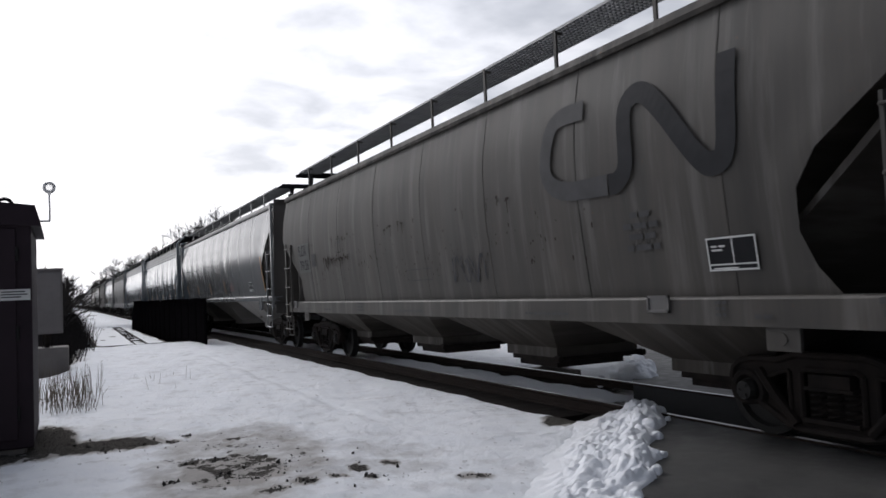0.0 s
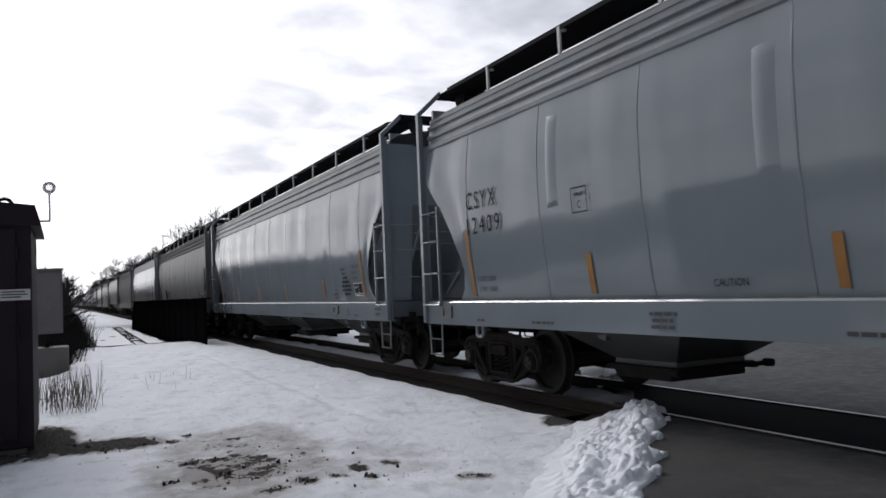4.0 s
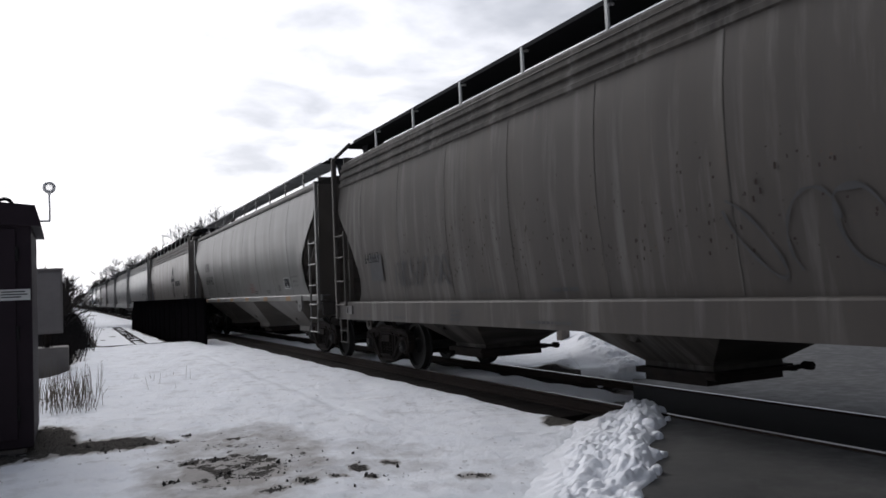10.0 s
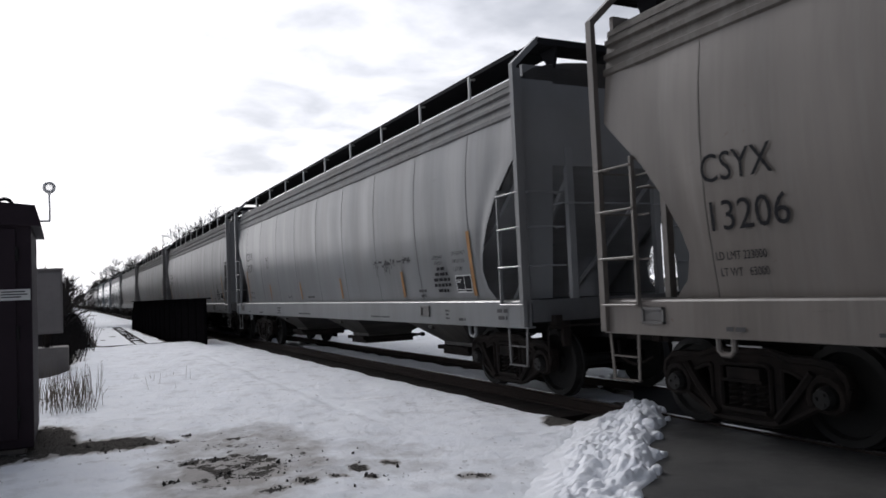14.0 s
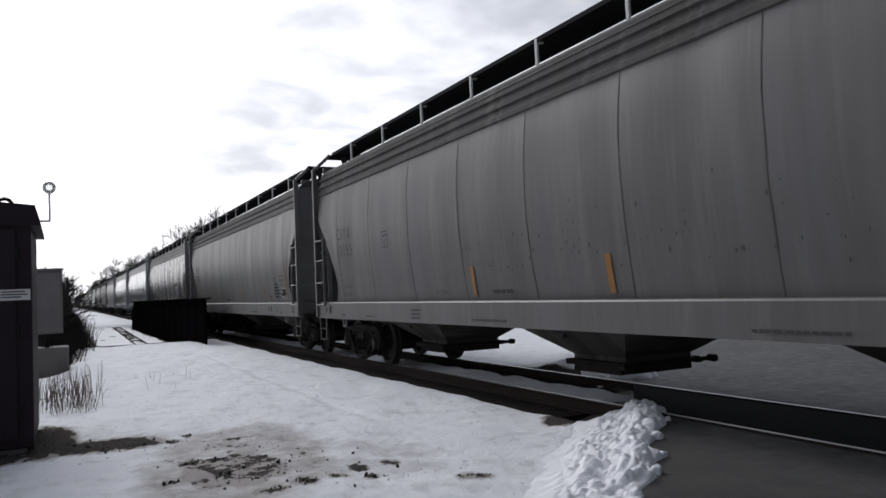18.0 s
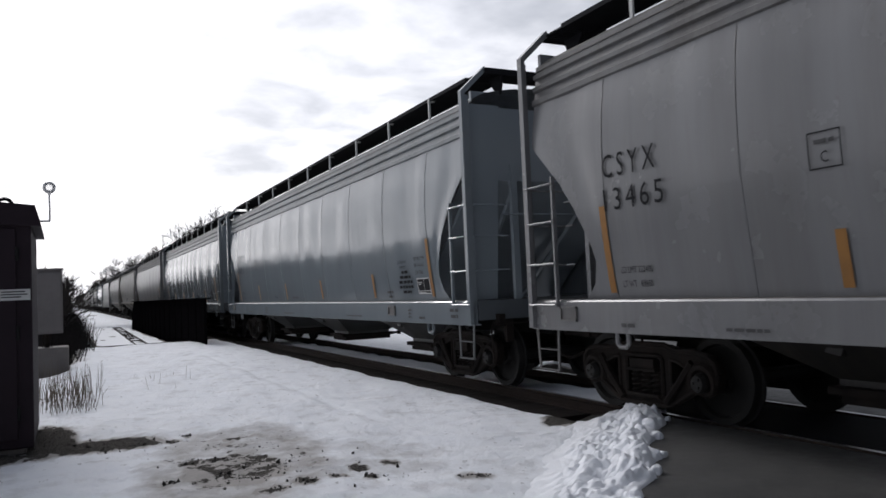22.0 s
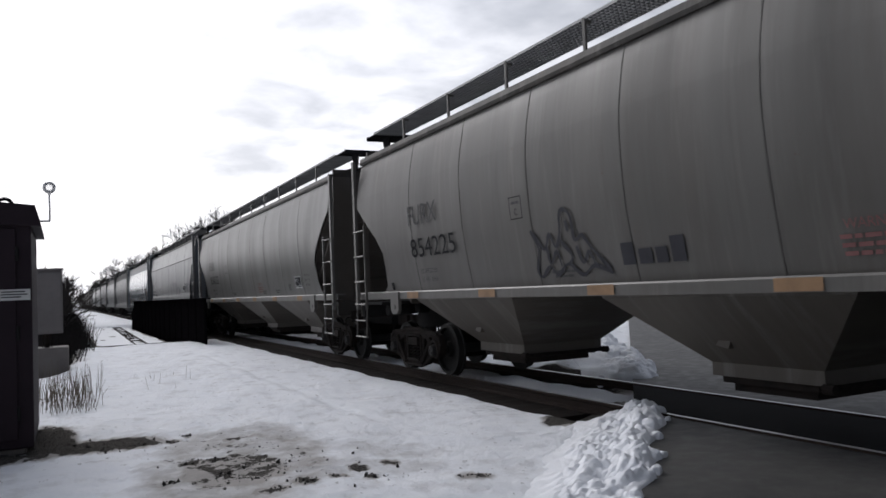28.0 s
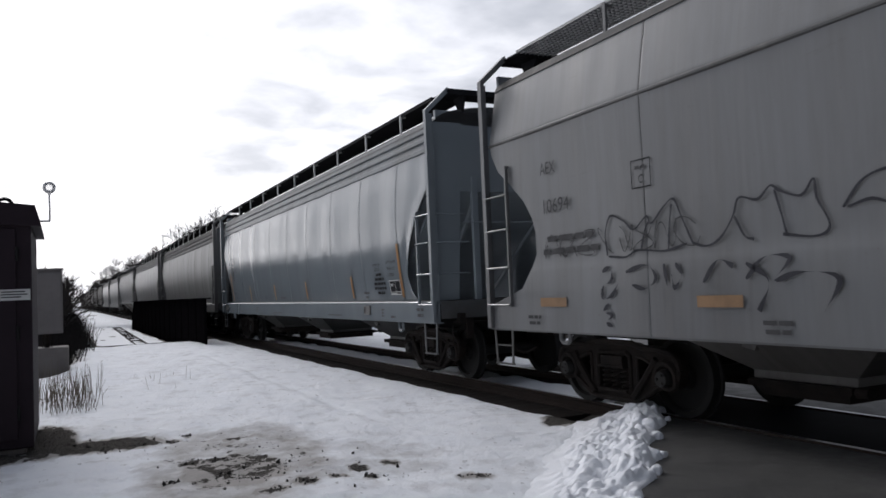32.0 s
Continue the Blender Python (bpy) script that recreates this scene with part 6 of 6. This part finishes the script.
# ---- signal equipment beside the line ----
def build_boxes():
    hut = tagged(new("equipment_cabinet"), "tall dark brown steel equipment cabinet with a lifting ring", "cabinet")
    hut.location = (-8.42, 10.0, -0.15)

    def add(name, fill, mat, parent=hut, label="", bevel=0.0, smooth=False):
        bm = bmesh.new()
        fill(bm)
        return part(name, bm, mat, parent, label, smooth, bevel)
    add("body", lambda b: box(b, -1.1, 1.135, 0, 2.0, 0.1, 2.78), BOX, bevel=0.015)
    add("plinth", lambda b: box(b, -1.0, 1.05, 0.08, 1.9, -0.12, 0.1), CONC, bevel=0.02)
    add("roof", lambda b: prism(b, [(-1.16, 2.72), (1.235, 2.62), (1.225, 2.70), (1.18, 2.86), (0.2, 2.95), (-1.16, 2.95)], -0.06, 2.06, axis=1), BOX)
    door = add("door", lambda b: box(b, -0.95, 0.98, -0.03, 0.0, 0.2, 2.6), BOX, bevel=0.01)
    for z in (0.5, 1.4, 2.3):
        add("hinge", lambda b, z=z: tube(b, (0.99, -0.03, z - 0.08), (0.99, -0.03, z + 0.08), 0.018, 8), BLACK, door)
    add("handle", lambda b: path_tube(b, [(-0.8, -0.03, 1.2), (-0.8, -0.09, 1.2), (-0.8, -0.09, 1.45), (-0.8, -0.03, 1.45)], 0.014), BLACK, door)
    plate = add("notice_plate", lambda b: box(b, 0.82, 1.12, -0.042, -0.034, 1.775, 1.9), WHITE, label="small white notice plate")
    add("notice_lines", lambda b: [box(b, 0.83, 0.83 + w, -0.046, -0.041, z, z + 0.014) for w, z in ((0.24, 1.865), (0.26, 1.835), (0.2, 1.805))], FADED, plate)
    ring = [(0.82 + 0.085 * math.cos(a), 0.9, 2.96 + 0.085 * math.sin(a)) for a in np.linspace(-0.3, math.pi + 0.3, 13)]
    add("lifting_ring", lambda b: path_tube(b, ring, 0.022), BLACK)
    lamp = add("lamp_arm", lambda b: path_tube(b, bezier([(1.15, 0.3, 2.71), (1.3, 0.3, 2.71), (1.325, 0.3, 2.74), (1.325, 0.3, 3.05)], 4), 0.011), LENS, label="thin white bent conduit arm")

    def lamp_ring(b):
        path_tube(b, [(1.325 + 0.055 * math.cos(a), 0.3, 3.115 + 0.055 * math.sin(a)) for a in np.linspace(0, math.tau, 21)], 0.019, 8)
        tube(b, (1.325, 0.3, 3.03), (1.325, 0.3, 3.075), 0.016, 8)
    add("lamp_head", lamp_ring, LENS, lamp, "round white lamp rim", smooth=True)
    add("lamp_glass", lambda b: tube(b, (1.325, 0.285, 3.115), (1.325, 0.33, 3.115), 0.042, 14), GLOBE, lamp, "clear lamp glass")

    case = tagged(new("relay_case"), "small grey steel relay case on a post and concrete foot", "relay case")
    case.location = (-7.33, 23.9, -0.7)
    case.scale = (1.33, 1.33, 1.33)
    add("body", lambda b: box(b, -0.28, 0.26, 0, 0.45, 1.1, 2.42), GREY, case, bevel=0.015)
    add("door", lambda b: box(b, -0.25, 0.23, -0.02, 0, 1.14, 2.38), GREY, case, bevel=0.008)
    add("post", lambda b: (tube(b, (-0.05, 0.22, 0.1), (-0.05, 0.22, 1.1), 0.05, 8), tube(b, (0.08, 0.22, 0.3), (0.02, 0.22, 1.1), 0.018), tube(b, (-0.15, 0.2, 0.3), (-0.12, 0.22, 1.1), 0.014)), TRUCK, case)
    add("roof", lambda b: box(b, -0.31, 0.29, -0.04, 0.5, 2.42, 2.46), GREY, case, bevel=0.01)
    foot = tagged(new("concrete_block"), "square concrete foundation block half buried in snow", "block")
    bm = bmesh.new()
    box(bm, -7.81, -6.85, 23.7, 24.9, -0.8, 0.38)
    part("block", bm, CONC, foot, bevel=0.03)


# ---- bare winter trees and brush ----
def branches(seed, height, spread, levels=5, lean=0.0, twig=0.011, kids=3):
    rnd = random.Random(seed)
    limbs, twigs = [], []

    def grow(p, d, length, r, level):
        pts, q, dd = [(p.copy(), r)], p.copy(), d.copy()
        steps = 3 if level < 4 else 2
        for s in range(steps):
            dd = (dd + Vector((rnd.gauss(0, 0.12), rnd.gauss(0, 0.12), rnd.gauss(0.05, 0.07)))).normalized()
            q = q + dd * length / steps
            pts.append((q.copy(), max(twig * 0.5, r * (1 - 0.45 * (s + 1) / steps))))
        (limbs if level < 3 else twigs).append(pts)
        if level >= levels:
            return
        n = kids + (1 if level > 1 else 0) + (rnd.random() < 0.4)
        for k in range(n):
            at = rnd.uniform(0.35, 1.0) if k else 1.0
            i = min(steps - 1, int(at * steps))
            f = at * steps - i
            base, rad = pts[i][0].lerp(pts[i + 1][0], f), pts[i][1]
            a, tilt = rnd.uniform(0, math.tau), rnd.uniform(0.3, 0.85) * spread
            side = dd.orthogonal().normalized()
            side.rotate(Matrix.Rotation(a, 3, dd))
            nd = (dd * math.cos(tilt) + side * math.sin(tilt)).normalized()
            grow(base, nd, length * rnd.uniform(0.55, 0.8), max(twig, rad * rnd.uniform(0.5, 0.68)), level + 1)
    grow(Vector((0, 0, -0.3)), Vector((lean, 0, 1)).normalized(), height * 0.34, height * 0.018, 0)
    return limbs, twigs


def limb_mesh(name, lines, sides, mat):
    verts, faces = [], []
    for pts in lines:
        base = len(verts)
        for i, (p, r) in enumerate(pts):
            d = (pts[min(i + 1, len(pts) - 1)][0] - pts[max(i - 1, 0)][0]).normalized()
            s = d.orthogonal().normalized()
            t = d.cross(s)
            for k in range(sides):
                a = k * math.tau / sides
                verts.append(p + (s * math.cos(a) + t * math.sin(a)) * r)
        for i in range(len(pts) - 1):
            for k in range(sides):
                a, b = base + i * sides + k, base + i * sides + (k + 1) % sides
                faces.append((a, b, b + sides, a + sides))
    me = bpy.data.meshes.new(name)
    me.from_pydata([tuple(v) for v in verts], [], faces)
    me.materials.append(mat)
    return me


def build_trees():
    forms = []
    for seed, h, spread in ((3, 13.0, 0.9), (7, 11.0, 1.05), (12, 14.0, 0.8), (19, 9.5, 1.1)):
        limbs, twigs = branches(seed, h, spread, 5, twig=0.021, kids=3)
        tree = tagged(new("tree"), "tall bare winter tree with fine grey-brown twigs", "tree", "trees along the railway")
        hang("trunk", limb_mesh("trunk", limbs, 5, BARK), tree)
        hang("crown", limb_mesh("crown", twigs, 3, TWIG), tree)
        forms.append(tree)
    rnd = random.Random(2)
    spots = []
    for k in range(105):
        y = 112 + k * 3.6 + rnd.uniform(-3, 3)
        spots.append((8.5 + rnd.uniform(0, 9) + (0 if y > 150 else 2), y, rnd.uniform(0.75, 1.1) * (1.38 if 120 < y < 185 else 1.2)))
    for k, (x, y, s) in enumerate(spots):
        m = Matrix.LocRotScale((x, y, -0.4), Euler((0, 0, rnd.uniform(0, 6.28))), None)
        if k < 4:
            ob = forms[k]
            ob.matrix_basis = m
        else:
            ob = copy_thing(forms[k % 4], m)
        ob.scale = (s, s, s)
    # shrubs left of the line and brush in the ravine
    bforms = []
    for seed in (31, 37, 41):
        limbs, twigs = [], []
        for q in range(7):
            a, b = branches(seed + q * 3, 4.2, 0.8, 4, lean=random.Random(seed + q).uniform(-0.5, 0.5), twig=0.012, kids=3)
            off = Vector((math.cos(q * 2.4) * 0.7, math.sin(q * 2.4) * 0.7, 0))
            limbs += [[(p + off, r) for p, r in ln] for ln in a]
            twigs += [[(p + off, r) for p, r in ln] for ln in b]
        shrub = tagged(new("shrub"), "leafless grey-brown shrub beside the railway", "shrub", "shrubs beside the railway")
        hang("stem", limb_mesh("stem", limbs, 4, BARK), shrub)
        hang("crown", limb_mesh("crown", twigs, 3, TWIG), shrub)
        bforms.append(shrub)
    spots = [(-8.1 - rnd.uniform(0, 1.8) - 0.006 * k, 46 + k * 4.0 + rnd.uniform(-2, 2), rnd.uniform(0.85, 1.2) * (1.35 if k < 9 else 0.95)) for k in range(28)]
    spots += [(-10.5 + rnd.uniform(-1, 1.5), 44 + k * 5, rnd.uniform(0.9, 1.2)) for k in range(4)]
    # mostly hidden row, added to darken what the far cars reflect
    spots += [(-9.6 - rnd.uniform(0, 3.0), 60 + k * 4.2 + rnd.uniform(-2, 2), rnd.uniform(1.1, 1.5)) for k in range(34)]
    for k, (x, y, s) in enumerate(spots):
        m = Matrix.LocRotScale((x, y, -1.0), Euler((0, 0, rnd.uniform(0, 6.28))), None)
        if k < 3:
            ob = bforms[k]
            ob.matrix_basis = m
        else:
            ob = copy_thing(bforms[k % 3], m)
        ob.scale = (s, s, s)
    # dense brush
    lines = []
    for k in range(5200):
        y = rnd.uniform(22.5, 95)
        x = -6.05 - abs(rnd.gauss(0, 1.6)) - (0.4 if y < 30 else 0)
        if y < 25.5 and x > -8.0:
            continue
        z = -1.0 if y > 27 else -0.5
        top = z + rnd.uniform(0.9, 2.0) * (0.75 if y < 30 else 1.0)
        a = Vector((x, y, z))
        b = Vector((x + rnd.gauss(0, 0.2), y + rnd.gauss(0, 0.3), top))
        lines.append([(a, 0.014), (a.lerp(b, 0.5) + Vector((rnd.gauss(0, 0.08), 0, 0)), 0.011), (b, 0.005)])
    tagged(hang("brush", limb_mesh("brush", lines, 3, BRUSH)), "dark tangled dry brush along the ravine", "brush", kind="stuff")
    # reeds near the cabinet
    lines = []
    for k in range(230):
        x, y = -7.15 + rnd.gauss(0, 0.32) + 0.25, rnd.uniform(13.2, 16.2)
        if x > -6.35:
            continue
        a = Vector((x, y, -0.2))
        h = rnd.uniform(0.25, 0.75)
        b = a + Vector((rnd.gauss(0, 0.07), rnd.gauss(0, 0.07), h))
        lines.append([(a, 0.005), (a.lerp(b, 0.6) + Vector((rnd.gauss(0, 0.02), 0, 0)), 0.004), (b, 0.002)])
    for k in range(9):
        x, y = rnd.uniform(-5.6, -4.2), rnd.uniform(14.5, 19)
        a = Vector((x, y, -0.15))
        lines.append([(a, 0.005), (a + Vector((rnd.gauss(0, 0.03), 0, rnd.uniform(0.08, 0.3))), 0.002)])
    tagged(hang("reeds", limb_mesh("reeds", lines, 3, REED)), "thin dry reeds standing in the snow", "reeds", kind="stuff")
    # woods far across the fields: one low uneven band of bare crowns, haze put into their colour
    verts, faces = [], []
    for k in range(2600):
        # ring added unseen to the left and behind too, darkening the low sky
        a = rnd.uniform(radians(8), radians(352))
        dist = rnd.uniform(480, 620) + 60 * math.sin(a * 9)
        x, y = EYE.x + math.sin(a) * dist, math.cos(a) * dist
        h, w = rnd.uniform(3.5, 7) * (1 + 0.4 * math.sin(a * 23)), rnd.uniform(3, 8)
        u = Vector((math.cos(a), -math.sin(a), 0)) * w / 2
        base, c = len(verts), Vector((x, y, -1.2))
        verts += [c - u, c + u]
        for q in range(13):
            f = 1 - q / 6
            verts.append(c + u * f * 1.15 + Vector((0, 0, h * (0.25 + 0.75 * math.sqrt(max(0, 1 - f * f))) * rnd.uniform(0.82, 1.05))))
        faces.append(tuple(range(base, base + 15)))
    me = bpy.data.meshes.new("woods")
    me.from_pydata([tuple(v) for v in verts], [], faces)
    me.materials.append(HAZEWOOD)
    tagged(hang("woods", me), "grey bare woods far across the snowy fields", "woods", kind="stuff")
    # a few nearer trees in the field beyond the crossing
    for k, (x, y, s) in enumerate(((62, 66, 0.62), (70, 62, 0.55), (57, 74, 0.5), (78, 70, 0.6), (90, 118, 0.8), (52, 84, 0.6))):
        ob = copy_thing(forms[k % 4], Matrix.LocRotScale((x, y, -0.6), Euler((0, 0, k * 1.3)), None))
        ob.scale = (s, s, s)


def build_roadside():
    sign = tagged(new("warning_sign"), "yellow diamond winding-road sign with a black arrow on a post", "road sign")
    sign.location = (20.0, 19.0, -0.45)
    sign.rotation_euler = (0, 0, radians(-50))

    def add(name, fill, mat, parent=sign, label="", bevel=0.0):
        bm = bmesh.new()
        fill(bm)
        return part(name, bm, mat, parent, label, False, bevel)
    add("post", lambda b: box(b, -0.03, 0.03, 0.0, 0.05, -0.2, 3.0), GREY)
    add("plate", lambda b: prism(b, [(0, 2.13), (0.5, 2.63), (0, 3.13), (-0.5, 2.63)], -0.012, 0.0, axis=1), SIGNY, label="yellow diamond plate")
    add("arrow", lambda b: prism(b, [(-0.17, 2.38), (-0.08, 2.38), (-0.08, 2.58), (0.16, 2.58), (0.16, 2.78), (0.24, 2.78), (0.12, 2.92), (0.0, 2.78), (0.08, 2.78), (0.08, 2.67), (-0.17, 2.67)], -0.018, -0.013, axis=1), STENCIL)
    stump = tagged(new("marker_post"), "short weathered wooden post standing in the snow", "post")
    stump.location = (5.9, 18.4, -0.3)
    add("post", lambda b: box(b, -0.14, 0.14, -0.14, 0.14, -0.1, 0.62), WOOD, stump, bevel=0.02)
    add("cap", lambda b: box(b, -0.16, 0.16, -0.16, 0.16, 0.6, 0.66), WOOD, stump, bevel=0.015)
    for k, (x, y) in enumerate(((150, 190), (185, 178))):
        mast = tagged(new("distant_mast"), "thin pale mast far across the fields", "mast", "distant masts")
        mast.location = (x, y, -1)
        add("pole", lambda b: tube(b, (0, 0, 0), (0, 0, 11), 0.18, 6, 0.09), GREY, mast)


build_bridge()
build_boxes()
build_trees()
build_roadside()


# ---- the train: gaps between the cars along the line at the start, and how far it has run ----
GAPS = [2.15, 21.11, 41.22, 61.08, 80.95, 100.82, 120.87, 140.35, 160.67, 180.55, 200.42, 220.29, 240.15, 260.01, 279.88, 299.75, 319.63, 339.49, 359.62, 379.73, 400.96, 420.83]
GAPS += [420.83 + 19.87 * k for k in range(1, 15)]
RUN = (190.0942, 24.1979, -21.0377, -1.7732, 8.4145, -2.4858)


# small unevenness of its speed
DRIFT = ((0, 0.03), (1, 0.05), (2, 0.06), (3, 0.1), (6, 0.04), (7, -0.03), (8, -0.13), (9, -0.2), (10, 0.2), (11, 0.14), (12, 0.05), (13, -0.06), (14, -0.02), (17, 0.0), (18, 0.04), (19, 0.145), (20, 0.19),
         (21, 0.16), (22, 0.13), (23, 0.11), (24, 0.04), (25, -0.09), (28, -0.05), (29, 0.0), (30, 0.1), (31, 0.12), (32, 0.14))
# cars that stand off the middle between their gaps
SHIFT = {5: -0.09, 7: -0.06, 19: -0.1}


def run(t):
    return sum(c * (t / 16) ** (d + 1) for d, c in enumerate(RUN)) + float(np.interp(t, *zip(*DRIFT)))


GLOSS, BUFF = (0.47, 0.53, 0.57), (0.445, 0.39, 0.34)
SPECS = {
    0: ("early", (0.13, 0.12, 0.107), 0.8, "weathered grey covered hopper with a faded dark emblem"),
    1: ("smooth", (0.5, 0.51, 0.51), 0.14, "light grey covered hopper with yellow reflective strips"),
    2: ("ridged", GLOSS, 0.06, "glossy pale blue-grey covered hopper with dented sides"),
    3: ("ridged", GLOSS, 0.06, "glossy pale blue-grey covered hopper with yellow strips"),
    4: ("ridged", (0.38, 0.38, 0.385), 0.6, "dirty grey covered hopper with sprayed tags"),
    5: ("ridged", (0.55, 0.57, 0.58), 0.18, "clean white-grey covered hopper with yellow strips"),
    6: ("ridged", (0.185, 0.162, 0.146), 0.95, "very dirty brown-grey covered hopper with rust spots"),
    7: ("smooth", (0.34, 0.33, 0.31), 0.45, "grey covered hopper with black number and pale chutes"),
    8: ("ridged", BUFF, 0.45, "weathered cream covered hopper with a black arrow emblem"),
    9: ("ridged", (0.5, 0.51, 0.52), 0.35, "pale grey covered hopper with scuffed sides"),
    10: ("ridged", (0.45, 0.45, 0.45), 0.5, "dull grey covered hopper with yellow strips"),
    11: ("ridged", (0.36, 0.35, 0.35), 0.65, "streaked grey covered hopper with faded marks"),
    12: ("ridged", (0.37, 0.365, 0.36), 0.55, "grey covered hopper with dents and yellow strips"),
    13: ("ridged", (0.48, 0.48, 0.49), 0.3, "light grey covered hopper with pale sprayed outlines"),
    14: ("ridged", GLOSS, 0.1, "glossy blue-grey covered hopper with yellow strips"),
    15: ("ridged", (0.49, 0.54, 0.57), 0.12, "glossy pale blue covered hopper with yellow strips"),
    16: ("ridged", (0.45, 0.46, 0.47), 0.4, "grey covered hopper with streaked sheets"),
    17: ("smooth", (0.31, 0.295, 0.27), 0.6, "grimy beige-grey covered hopper with a sprayed tag"),
    18: ("smooth", (0.34, 0.33, 0.31), 0.45, "beige-grey covered hopper with black number"),
    19: ("plated", (0.47, 0.48, 0.49), 0.4, "light grey plate-sided covered hopper with large sprayed lettering"),
    20: ("ridged", GLOSS, 0.12, "glossy blue-grey covered hopper with yellow strips"),
}


def train():
    rnd = random.Random(21)
    for i in range(len(GAPS) - 1):
        if i in SPECS:
            kind, col, dirt, label = SPECS[i]
        elif i >= 26:
            kind, col, dirt, label = ("smooth", "ridged")[i % 2], (0.11, 0.095, 0.085), 0.9, "dark brown dirty covered hopper far down the train"
        else:
            g = rnd.uniform(0.34, 0.46)
            kind, col, dirt, label = ("ridged", "ridged", "smooth")[i % 3], (g, g, g * 0.99), rnd.uniform(0.3, 0.6), "grey covered hopper far down the train"
        car = build_car(kind, label, col, dirt, detail=i < 24)
        mark_car(i, car, kind, tuple(c * (0.39 - 0.085 * dirt) for c in col), dirt)
        car.location = (0, (GAPS[i] + GAPS[i + 1]) / 2 + SHIFT.get(i, 0.0), 0)
        CARS.append(car)


train()


def motions():
    """The train runs towards the crossing; its wheels roll on the rails."""
    for car in CARS:
        y = car.location.y
        walk(car, [(t, pose(0, y - run(t), 0)) for t in range(33)])
    first = WHEELS[0]
    rows = []
    for f in range(0, 961):
        t = f / 30
        rows.append((t, Matrix.Rotation((run(t) / 0.457) % math.tau, 4, "X")))
    walk(first, rows)
    for ws in WHEELS[1:]:
        ws.rotation_mode = "QUATERNION"
        keys = ws.animation_data_create()
        keys.action = first.animation_data.action
        keys.action_slot = first.animation_data.action_slot


motions()
